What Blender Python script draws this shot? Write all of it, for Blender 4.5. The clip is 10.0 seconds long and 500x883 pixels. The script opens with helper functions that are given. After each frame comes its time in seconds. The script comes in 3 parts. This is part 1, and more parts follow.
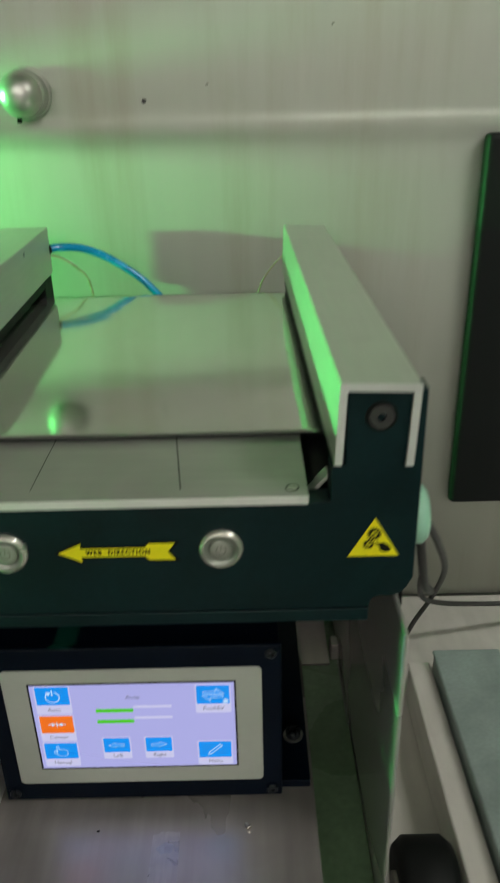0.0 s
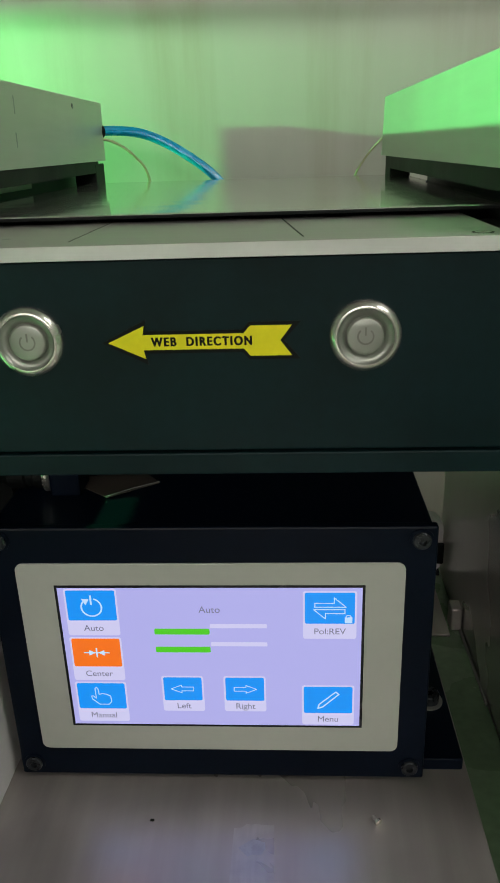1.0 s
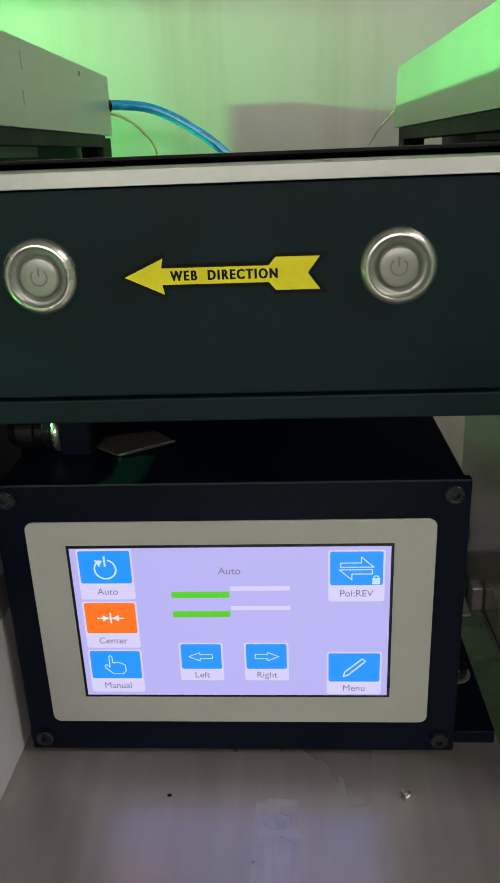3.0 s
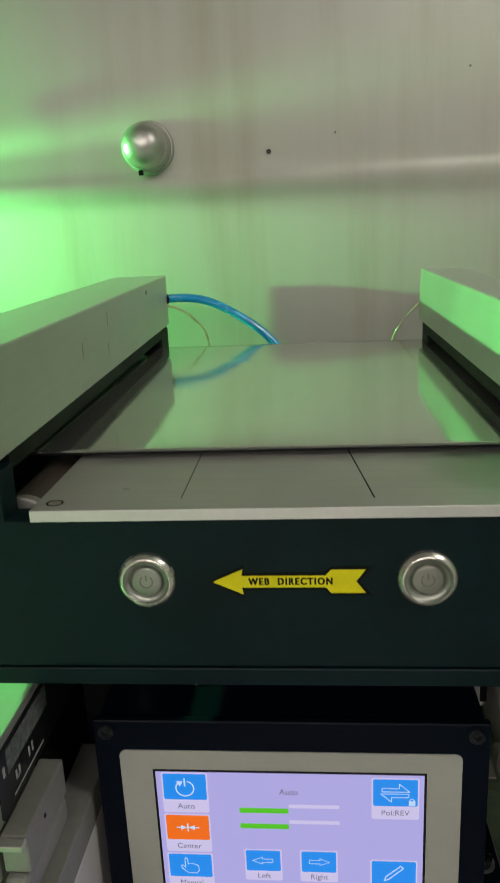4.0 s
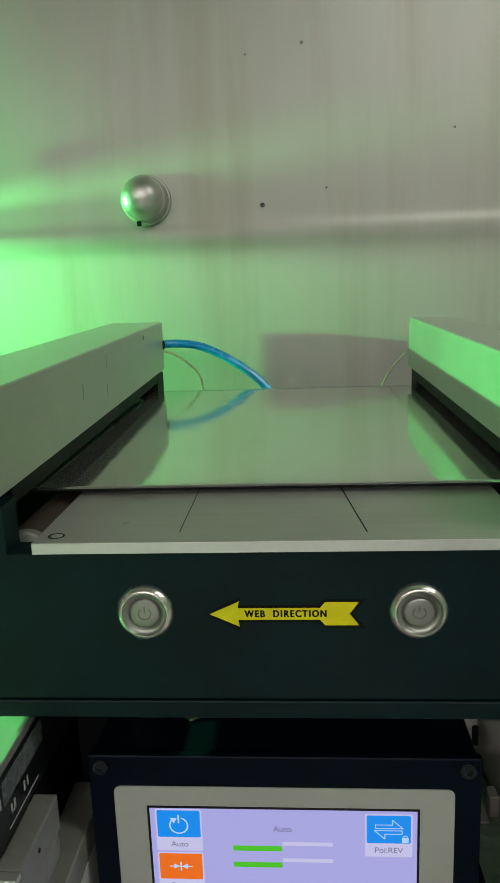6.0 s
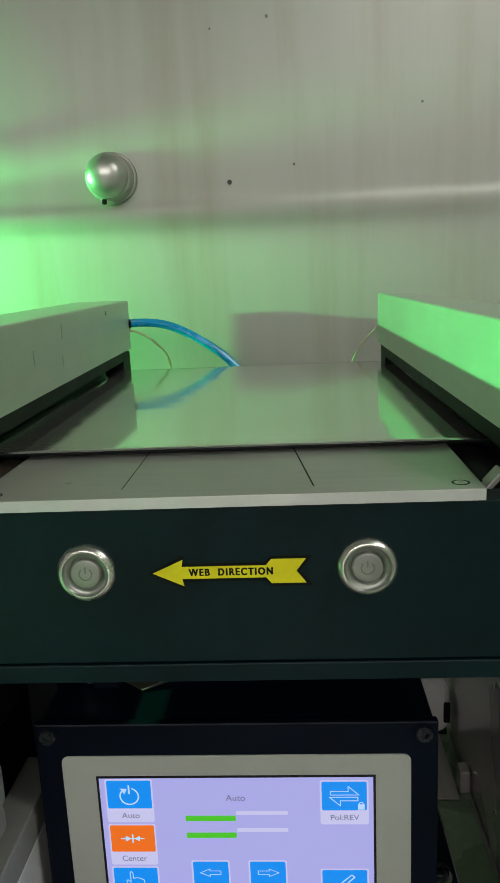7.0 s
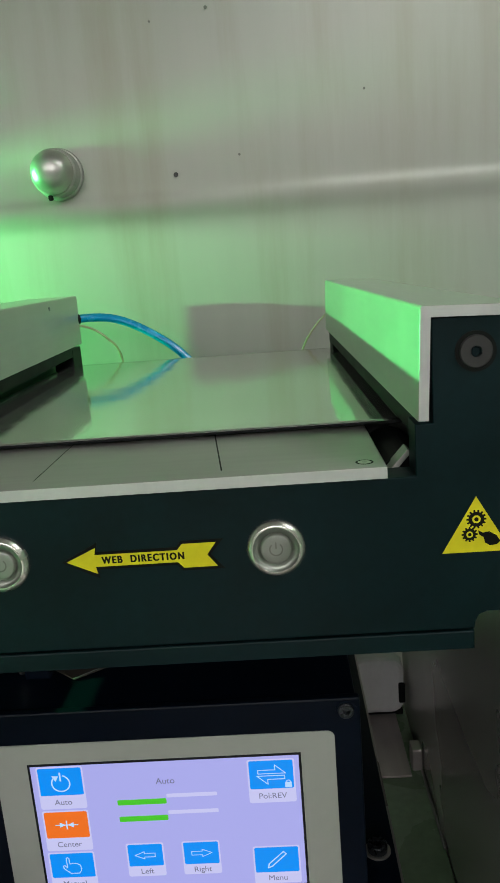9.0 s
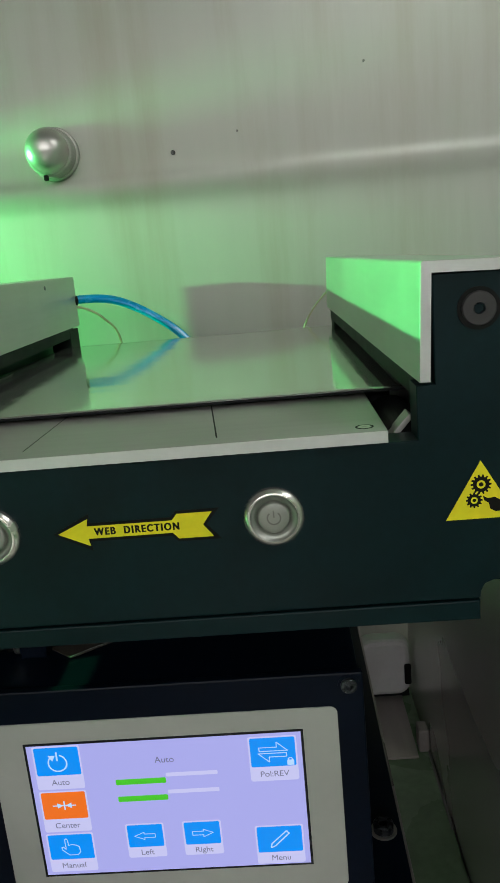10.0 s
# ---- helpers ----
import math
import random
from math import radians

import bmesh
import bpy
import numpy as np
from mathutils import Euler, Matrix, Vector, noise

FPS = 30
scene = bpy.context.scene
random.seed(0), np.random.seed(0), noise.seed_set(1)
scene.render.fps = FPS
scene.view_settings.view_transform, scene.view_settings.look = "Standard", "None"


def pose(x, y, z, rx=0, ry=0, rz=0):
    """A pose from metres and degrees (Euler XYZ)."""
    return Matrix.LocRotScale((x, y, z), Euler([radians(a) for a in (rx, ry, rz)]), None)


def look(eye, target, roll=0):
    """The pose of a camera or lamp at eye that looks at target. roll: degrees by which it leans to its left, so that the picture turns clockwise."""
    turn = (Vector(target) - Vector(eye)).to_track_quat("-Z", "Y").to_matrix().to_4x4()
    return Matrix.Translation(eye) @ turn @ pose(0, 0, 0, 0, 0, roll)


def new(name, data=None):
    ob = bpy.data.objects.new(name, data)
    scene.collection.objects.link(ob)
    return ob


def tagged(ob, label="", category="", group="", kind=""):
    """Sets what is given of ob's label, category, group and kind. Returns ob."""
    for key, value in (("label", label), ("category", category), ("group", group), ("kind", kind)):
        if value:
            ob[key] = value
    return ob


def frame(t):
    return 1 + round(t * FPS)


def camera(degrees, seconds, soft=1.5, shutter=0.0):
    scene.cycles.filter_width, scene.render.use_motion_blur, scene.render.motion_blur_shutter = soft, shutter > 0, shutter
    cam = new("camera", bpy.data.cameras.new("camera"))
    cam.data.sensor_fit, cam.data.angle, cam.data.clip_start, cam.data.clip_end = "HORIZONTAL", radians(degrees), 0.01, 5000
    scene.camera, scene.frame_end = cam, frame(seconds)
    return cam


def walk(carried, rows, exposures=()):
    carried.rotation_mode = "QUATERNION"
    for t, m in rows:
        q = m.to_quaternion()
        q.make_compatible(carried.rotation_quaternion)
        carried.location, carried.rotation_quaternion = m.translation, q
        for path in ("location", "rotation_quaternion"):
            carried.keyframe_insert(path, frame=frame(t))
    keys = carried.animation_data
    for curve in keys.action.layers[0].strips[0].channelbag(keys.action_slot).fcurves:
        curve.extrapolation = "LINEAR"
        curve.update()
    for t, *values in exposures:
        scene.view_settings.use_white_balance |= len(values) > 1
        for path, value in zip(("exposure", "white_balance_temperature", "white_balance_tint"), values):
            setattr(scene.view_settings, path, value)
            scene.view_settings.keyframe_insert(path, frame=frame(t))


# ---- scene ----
cam = camera(36.4, 10.0, 1.6, 0.2)
PATH = [
    (0, (0.058, -0.262, 0.334), (0.051, 1.539, -0.535), -1.4),
    (0.1, (0.048, -0.25, 0.301), (0.026, 1.553, -0.563), -0.9),
    (0.2, (0.043, -0.239, 0.277), (-0.014, 1.566, -0.583), -1.5),
    (0.3, (0.035, -0.23, 0.255), (-0.024, 1.587, -0.579), -1.4),
    (0.5, (0.031, -0.211, 0.227), (-0.07, 1.619, -0.573), -1.7),
    (1, (0.025, -0.194, 0.206), (-0.086, 1.667, -0.521), -1.9),
    (1.5, (0.022, -0.185, 0.185), (-0.082, 1.673, -0.548), -2.0),
    (2, (0.021, -0.185, 0.182), (-0.079, 1.672, -0.553), -2.0),
    (3.3, (0.015, -0.19, 0.192), (-0.113, 1.685, -0.491), -2.3),
    (3.5, (0.009, -0.193, 0.214), (-0.128, 1.692, -0.44), -2.3),
    (3.7, (0.005, -0.206, 0.239), (-0.139, 1.692, -0.38), -2.4),
    (4, (0.011, -0.218, 0.268), (-0.165, 1.695, -0.288), -2.7),
    (4.5, (0.01, -0.231, 0.278), (-0.185, 1.701, -0.203), -2.5),
    (5, (0.007, -0.23, 0.275), (-0.167, 1.711, -0.175), -1.9),
    (6.5, (0.015, -0.226, 0.259), (-0.118, 1.723, -0.174), -2.4),
    (7, (0.023, -0.223, 0.25), (-0.095, 1.725, -0.186), -2.6),
    (7.5, (0.019, -0.221, 0.248), (-0.084, 1.727, -0.192), -3.0),
    (8, (0.027, -0.22, 0.246), (-0.062, 1.728, -0.198), -3.3),
    (8.5, (0.04, -0.223, 0.246), (-0.044, 1.725, -0.201), -3.7),
    (9, (0.049, -0.226, 0.247), (-0.042, 1.72, -0.208), -4.4),
    (9.5, (0.049, -0.222, 0.241), (-0.044, 1.72, -0.226), -4.6),
    (10, (0.051, -0.22, 0.237), (-0.056, 1.72, -0.236), -5.2),
]
EXPOSURES = [
    (0, 0.0, 6500, 5), (0.5, 0.0, 6500, 6), (1.0, 0.08, 6500, 9), (1.5, 0.22, 6500, 14), (2.0, 0.27, 6500, 16),
    (3.3, 0.15, 6600, 16), (3.5, 0.05, 6700, 16), (4.0, -0.05, 6700, 16), (4.5, -0.13, 6700, 16), (5.0, -0.13, 6600, 13),
    (6.5, -0.06, 6350, 10), (8.0, 0.0, 6200, 10), (10.0, 0.0, 6100, 10),
]
walk(cam, [(t, look(eye, target, roll)) for t, eye, target, roll in PATH], EXPOSURES)


# ---- world and lights ----
world = bpy.data.worlds.new("hall_dark")
scene.world = world
world.use_nodes = True
world.node_tree.nodes["Background"].inputs[0].default_value = (0.6, 0.65, 0.6, 1)
world.node_tree.nodes["Background"].inputs[1].default_value = 0.02
scene.view_settings.exposure = 0.0


def area_lamp(name, eye, target, sx, sy, watts, color, spread=180):
    d = bpy.data.lights.new(name, "AREA")
    d.shape, d.size, d.size_y, d.energy, d.color = "RECTANGLE", sx, sy, watts, color
    d.spread = radians(spread)
    ob = new(name, d)
    ob.matrix_world = look(eye, target)
    return ob


area_lamp("hall_lamp", (-0.3, -4.62, 1.62), (-0.3, 0.2, 0.2), 3.6, 0.7, 49, (0.99, 0.98, 0.93))
area_lamp("work_light_tube", (0.85, -0.35, 1.03), (0.55, 0.39, 0.02), 0.5, 0.08, 1.9, (1.0, 0.97, 0.93), 84)
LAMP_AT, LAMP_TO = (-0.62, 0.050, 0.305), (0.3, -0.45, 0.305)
SIDE_AT, SIDE_TO = (-1.02, 0.335, 0.242), (0.3, 0.372, 0.340)
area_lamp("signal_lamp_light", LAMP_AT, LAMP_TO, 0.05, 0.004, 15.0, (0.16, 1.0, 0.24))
area_lamp("side_lens_light", SIDE_AT, SIDE_TO, 0.008, 0.008, 9.0, (0.16, 1.0, 0.24), 100)


# ---- materials ----
def material(name, color, rough=0.5, metal=0.0, vary=0.12, scale=60.0, bump=0.05, stretch=(1, 1, 1), rough_vary=0.1, spec=0.5, stain=0.0, emit=None, strength=1.0, second=None):
    m = bpy.data.materials.new(name)
    m.use_nodes = True
    nt = m.node_tree
    bs = nt.nodes["Principled BSDF"]
    bs.inputs["Metallic"].default_value = metal
    bs.inputs["Specular IOR Level"].default_value = spec
    if emit:
        bs.inputs["Emission Color"].default_value = (*emit, 1)
        bs.inputs["Emission Strength"].default_value = strength
        bs.inputs["Base Color"].default_value = (*color, 1)
        bs.inputs["Roughness"].default_value = rough
        return m
    tc = nt.nodes.new("ShaderNodeTexCoord")
    mp = nt.nodes.new("ShaderNodeMapping")
    mp.inputs["Scale"].default_value = stretch
    nt.links.new(tc.outputs["Object"], mp.inputs["Vector"])
    fine = nt.nodes.new("ShaderNodeTexNoise")
    fine.inputs["Scale"].default_value = scale * 12
    fine.inputs["Detail"].default_value = 6
    big = nt.nodes.new("ShaderNodeTexNoise")
    big.inputs["Scale"].default_value = scale
    big.inputs["Detail"].default_value = 5
    big.inputs["Distortion"].default_value = 0.6
    nt.links.new(mp.outputs[0], fine.inputs["Vector"])
    nt.links.new(tc.outputs["Object"], big.inputs["Vector"])
    ramp = nt.nodes.new("ShaderNodeMapRange")
    ramp.inputs["From Min"].default_value, ramp.inputs["From Max"].default_value = 0.3, 0.7
    nt.links.new(big.outputs["Fac"], ramp.inputs["Value"])
    lo = nt.nodes.new("ShaderNodeMix")
    lo.data_type = "RGBA"
    lo.inputs[6].default_value = (*[c * (1 - vary) for c in color], 1)
    lo.inputs[7].default_value = (*(second or [min(1, c * (1 + vary)) for c in color]), 1)
    nt.links.new(ramp.outputs[0], lo.inputs[0])
    mul = nt.nodes.new("ShaderNodeMix")
    mul.data_type, mul.blend_type = "RGBA", "MULTIPLY"
    mul.inputs[0].default_value = 1.0
    fr = nt.nodes.new("ShaderNodeMapRange")
    fr.inputs["From Min"].default_value, fr.inputs["From Max"].default_value = 0.25, 0.75
    fr.inputs["To Min"].default_value, fr.inputs["To Max"].default_value = 1 - vary, 1.0
    nt.links.new(fine.outputs["Fac"], fr.inputs["Value"])
    nt.links.new(lo.outputs[2], mul.inputs[6])
    nt.links.new(fr.outputs[0], mul.inputs[7])
    nt.links.new(mul.outputs[2], bs.inputs["Base Color"])
    rr = nt.nodes.new("ShaderNodeMapRange")
    rr.inputs["To Min"].default_value, rr.inputs["To Max"].default_value = max(0.02, rough - rough_vary), min(1, rough + rough_vary)
    nt.links.new(big.outputs["Fac"], rr.inputs["Value"])
    nt.links.new(rr.outputs[0], bs.inputs["Roughness"])
    if stain:
        sm = nt.nodes.new("ShaderNodeMapping")
        sm.inputs["Scale"].default_value = (18, 18, 1.5)
        sn = nt.nodes.new("ShaderNodeTexNoise")
        sn.inputs["Scale"].default_value = 1.0
        sn.inputs["Detail"].default_value = 7
        sn.inputs["Roughness"].default_value = 0.6
        sr = nt.nodes.new("ShaderNodeMapRange")
        sr.inputs["From Min"].default_value, sr.inputs["From Max"].default_value, sr.inputs["To Max"].default_value = 0.52, 0.75, stain
        sx = nt.nodes.new("ShaderNodeMix")
        sx.data_type = "RGBA"
        sx.inputs[7].default_value = (color[0] * 0.62, color[1] * 0.53, color[2] * 0.40, 1)
        nt.links.new(tc.outputs["Object"], sm.inputs["Vector"])
        nt.links.new(sm.outputs[0], sn.inputs["Vector"])
        nt.links.new(sn.outputs["Fac"], sr.inputs["Value"])
        nt.links.new(sr.outputs[0], sx.inputs[0])
        nt.links.new(mul.outputs[2], sx.inputs[6])
        nt.links.new(sx.outputs[2], bs.inputs["Base Color"])
    if bump:
        bp = nt.nodes.new("ShaderNodeBump")
        bp.inputs["Strength"].default_value = bump
        bp.inputs["Distance"].default_value = 0.001
        nt.links.new(fine.outputs["Fac"], bp.inputs["Height"])
        nt.links.new(bp.outputs[0], bs.inputs["Normal"])
    return m


M = {
    "black": material("black_anodised", (0.0036, 0.0168, 0.0190), 0.45, 0.0, 0.25, 25, 0.04, spec=0.17),
    "black_box": material("black_powder_coat", (0.0018, 0.0048, 0.012), 0.40, 0.0, 0.2, 30, 0.05, spec=0.11),
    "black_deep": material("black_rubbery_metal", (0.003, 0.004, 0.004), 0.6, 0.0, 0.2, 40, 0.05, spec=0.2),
    "alu": material("satin_aluminium", (0.50, 0.50, 0.46), 0.40, 0.55, 0.06, 30, 0.03, (1, 0.08, 1)),
    "alu_edge": material("milled_aluminium", (0.72, 0.72, 0.69), 0.35, 0.4, 0.05, 40, 0.03),
    "alu_plate": material("brushed_aluminium", (0.41, 0.41, 0.375), 0.42, 0.4, 0.08, 25, 0.04, (0.06, 1, 1)),
    "sheet": material("polished_sheet_steel", (0.61, 0.61, 0.575), 0.095, 0.88, 0.05, 6, 0.0, (1, 1, 1), 0.04),
    "wall": material("stainless_wall", (0.435, 0.447, 0.392), 0.50, 0.20, 0.05, 5, 0.008, (1.1, 1.1, 0.12), 0.12, stain=0.55, second=(0.41, 0.41, 0.352)),
    "base": material("brushed_base_steel", (0.39, 0.35, 0.335), 0.30, 0.5, 0.16, 14, 0.06, (1, 0.07, 1), 0.12),
    "side": material("dark_polished_steel", (0.68, 0.66, 0.63), 0.29, 0.76, 0.08, 4, 0.03, (1, 1, 0.06), 0.10),
    "button_cap": material("etched_steel_cap", (0.36, 0.37, 0.33), 0.42, 0.8, 0.05, 60, 0.0, rough_vary=0.03),
    "chrome": material("turned_steel", (0.76, 0.73, 0.67), 0.27, 0.92, 0.03, 40, 0.0, rough_vary=0.02),
    "chrome_dull": material("cast_steel_cap", (0.56, 0.54, 0.49), 0.36, 0.85, 0.05, 40, 0.0, rough_vary=0.02),
    "stud_satin": material("satin_stud_steel", (0.38, 0.37, 0.335), 0.42, 0.30, 0.06, 60, 0.0, rough_vary=0.04),
    "stud_dome": material("polished_stud_steel", (0.50, 0.485, 0.45), 0.38, 0.85, 0.05, 60, 0.0, rough_vary=0.03),
    "screw": material("black_oxide_screw", (0.05, 0.055, 0.062), 0.28, 0.8, 0.2, 300, 0.05),
    "bezel": material("warm_grey_overlay", (0.42, 0.43, 0.385), 0.5, 0.0, 0.04, 20, 0.02),
    "yellow": material("yellow_vinyl", (0.86, 0.76, 0.005), 0.45, 0.0, 0.06, 60, 0.02),
    "ink": material("black_ink", (0.006, 0.006, 0.005), 0.6, 0.0, 0.1, 60, 0.0, spec=0.15),
    "hose": material("blue_polyurethane", (0.0, 0.29, 0.58), 0.25, 0.0, 0.1, 60, 0.02),
    "clear_hose": material("yellowed_tube", (0.42, 0.39, 0.24), 0.3, 0.0, 0.1, 60, 0.02),
    "white_paint": material("pale_paint", (0.62, 0.60, 0.60), 0.5, 0.0, 0.06, 30, 0.03),
    "grey_cast": material("grey_casting", (0.29, 0.29, 0.265), 0.5, 0.2, 0.1, 40, 0.05),
    "sensor": material("green_plastic", (0.30, 0.55, 0.40), 0.4, 0.0, 0.05, 60, 0.02),
    "cable": material("cable_sheath", (0.035, 0.033, 0.032), 0.5, 0.0, 0.1, 80, 0.02),
    "teal": material("teal_plastic", (0.24, 0.29, 0.275), 0.5, 0.0, 0.15, 30, 0.03),
    "deck": material("worn_deck_steel", (0.58, 0.55, 0.51), 0.5, 0.05, 0.15, 9, 0.05, (1, 0.2, 1)),
    "concrete": material("hall_concrete", (0.30, 0.29, 0.275), 0.7, 0.0, 0.15, 3, 0.1),
    "hall_dark": material("hall_far_side", (0.40, 0.41, 0.39), 0.8, 0.0, 0.1, 2, 0.03),
    "hall_paint": material("hall_wall_paint", (0.55, 0.55, 0.52), 0.8, 0.0, 0.06, 2, 0.03),
    "scr_frame": material("screen_border", (0.006, 0.008, 0.012), 0.25, 0.0, 0.1, 40, 0.0),
    "scr_bg": material("screen_lavender", (0.02, 0.02, 0.02), 0.25, emit=(0.42, 0.41, 0.80), strength=0.95),
    "scr_tile": material("screen_label_tile", (0.02, 0.02, 0.02), 0.25, emit=(0.60, 0.58, 0.85), strength=0.95),
    "scr_blue": material("screen_blue", (0.02, 0.02, 0.02), 0.25, emit=(0.0, 0.27, 0.90), strength=0.95),
    "scr_orange": material("screen_orange", (0.02, 0.02, 0.02), 0.25, emit=(0.90, 0.16, 0.004), strength=0.95),
    "scr_green": material("screen_green", (0.02, 0.02, 0.02), 0.25, emit=(0.07, 0.56, 0.012), strength=0.95),
    "scr_white": material("screen_icon_white", (0.02, 0.02, 0.02), 0.25, emit=(0.50, 0.70, 0.95), strength=0.95),
    "scr_text": material("screen_text_grey", (0.02, 0.02, 0.02), 0.25, emit=(0.16, 0.16, 0.25), strength=0.95),
    "green_lamp": material("green_lamp_lens", (0.02, 0.3, 0.03), 0.3, emit=(0.08, 1.0, 0.1), strength=6.0),
    "white_lamp": material("lamp_diffuser", (0.6, 0.6, 0.6), 0.3, emit=(1.0, 0.94, 0.87), strength=5.0),
    "etched_mark": material("etched_mark", (0.19, 0.185, 0.165), 0.5, 0.2, 0.05, 60, 0.0),
    "smear": material("grey_smear", (0.30, 0.32, 0.31), 0.5, 0.2, 0.2, 300, 0.0),
    "roller": material("brown_rubber", (0.06, 0.045, 0.034), 0.55, 0.0, 0.2, 60, 0.04),
    # Green light falling on the channel floor is put into this colour.
    "channel": material("green_lit_floor", (0.20, 0.31, 0.18), 0.28, 0.0, 0.2, 20, 0.03),
    "film": material("brownish_film", (0.07, 0.06, 0.05), 0.3, 0.0, 0.15, 60, 0.0),
    "plate_label": material("dark_name_plate", (0.012, 0.013, 0.014), 0.35, 0.0, 0.1, 60, 0.0),
    "label_grey": material("printed_grey_field", (0.20, 0.215, 0.22), 0.5, 0.0, 0.5, 500, 0.0),
    "label_white": material("printed_white", (0.45, 0.46, 0.46), 0.5, 0.0, 0.05, 60, 0.0),
    "sticker": material("worn_paper_sticker", (0.46, 0.42, 0.42), 0.30, 0.5, 0.16, 60, 0.02, (1, 0.1, 1)),
    "sticker_blue": material("faded_blue_print", (0.40, 0.39, 0.43), 0.33, 0.5, 0.2, 200, 0.0),
}


# ---- mesh tools ----
def part(name, bm, mat, parent=None, label="", smooth=False):
    me = bpy.data.meshes.new(name)
    if smooth:
        for f in bm.faces:
            f.smooth = True
    bm.normal_update()
    bm.to_mesh(me)
    bm.free()
    me.materials.append(M[mat])
    ob = new(name, me)
    if parent:
        ob.parent = parent
    if label:
        tagged(ob, label)
    return ob


def thing(name, label, category, group="", kind=""):
    return tagged(new(name), label, category, group, kind)


def block(x0, x1, y0, y1, z0, z1, bevel=0.0, seg=2):
    bm = bmesh.new()
    bmesh.ops.create_cube(bm, size=1)
    for v in bm.verts:
        v.co = Vector(((x0 + x1) / 2 + v.co.x * (x1 - x0), (y0 + y1) / 2 + v.co.y * (y1 - y0), (z0 + z1) / 2 + v.co.z * (z1 - z0)))
    if bevel:
        bmesh.ops.bevel(bm, geom=bm.edges[:], offset=bevel, segments=seg, profile=0.5, affect="EDGES")
    return bm


def prism(outline, depth, m=Matrix(), bevel=0.0):
    """An outline in x, z pushed along +y by depth, then moved by m."""
    bm = bmesh.new()
    f = bm.faces.new([bm.verts.new((x, 0, z)) for x, z in outline])
    r = bmesh.ops.extrude_face_region(bm, geom=[f])
    for v in r["geom"]:
        if isinstance(v, bmesh.types.BMVert):
            v.co.y += depth
    bmesh.ops.recalc_face_normals(bm, faces=bm.faces[:])
    if bevel:
        es = [e for e in bm.edges if abs(e.verts[0].co.y - e.verts[1].co.y) < 1e-6]
        bmesh.ops.bevel(bm, geom=es, offset=bevel, segments=2, profile=0.5, affect="EDGES")
    bmesh.ops.transform(bm, matrix=m, verts=bm.verts[:])
    return bm


def lathe(profile, m=Matrix(), n=48):
    """Radius and height pairs turned about -y (height towards the viewer), then moved by m."""
    bm = bmesh.new()
    rings = []
    for r, h in profile:
        if r < 1e-7:
            rings.append([bm.verts.new((0, -h, 0))])
        else:
            rings.append([bm.verts.new((r * math.cos(2 * math.pi * i / n), -h, r * math.sin(2 * math.pi * i / n))) for i in range(n)])
    for a, b in zip(rings, rings[1:]):
        for i in range(n):
            j = (i + 1) % n
            q = [a[i % len(a)], a[j % len(a)], b[j % len(b)], b[i % len(b)]]
            q = list(dict.fromkeys(q))
            if len(q) > 2:
                bm.faces.new(q)
    bmesh.ops.recalc_face_normals(bm, faces=bm.faces[:])
    bmesh.ops.transform(bm, matrix=m, verts=bm.verts[:])
    return bm


def tube(points, radius, n=14, steps=10):
    """A round tube along a smooth line through the points."""
    pts = [Vector(p) for p in points]
    line = []
    for i in range(len(pts) - 1):
        p0, p1, p2, p3 = pts[max(i - 1, 0)], pts[i], pts[i + 1], pts[min(i + 2, len(pts) - 1)]
        for k in range(steps):
            t = k / steps
            line.append(0.5 * ((2 * p1) + (p2 - p0) * t + (2 * p0 - 5 * p1 + 4 * p2 - p3) * t * t + (3 * p1 - p0 - 3 * p2 + p3) * t ** 3))
    line.append(pts[-1])
    bm = bmesh.new()
    rings = []
    for i, p in enumerate(line):
        d = (line[min(i + 1, len(line) - 1)] - line[max(i - 1, 0)]).normalized()
        s = d.cross(Vector((0.13, 0.31, 0.94))).normalized()
        u = s.cross(d)
        rings.append([bm.verts.new(p + radius * (s * math.cos(2 * math.pi * k / n) + u * math.sin(2 * math.pi * k / n))) for k in range(n)])
    for a, b in zip(rings, rings[1:]):
        for k in range(n):
            bm.faces.new((a[k], a[(k + 1) % n], b[(k + 1) % n], b[k]))
    bm.faces.new(rings[0][::-1])
    bm.faces.new(rings[-1])
    bmesh.ops.recalc_face_normals(bm, faces=bm.faces[:])
    return bm


def rounded(x0, x1, z0, z1, r, n=6):
    pts = []
    for cx, cz, a in ((x1 - r, z1 - r, 0), (x0 + r, z1 - r, 90), (x0 + r, z0 + r, 180), (x1 - r, z0 + r, 270)):
        for k in range(n + 1):
            q = radians(a + 90 * k / n)
            pts.append((cx + r * math.cos(q), cz + r * math.sin(q)))
    return pts


def stroke(points, width):
    """A flat line of that width along x, z points, as an outline."""
    left, right = [], []
    for i, p in enumerate(points):
        a, b = points[max(i - 1, 0)], points[min(i + 1, len(points) - 1)]
        d = Vector((b[0] - a[0], b[1] - a[1])).normalized()
        n = Vector((-d.y, d.x)) * width / 2
        left.append((p[0] + n.x, p[1] + n.y))
        right.append((p[0] - n.x, p[1] - n.y))
    return left + right[::-1]


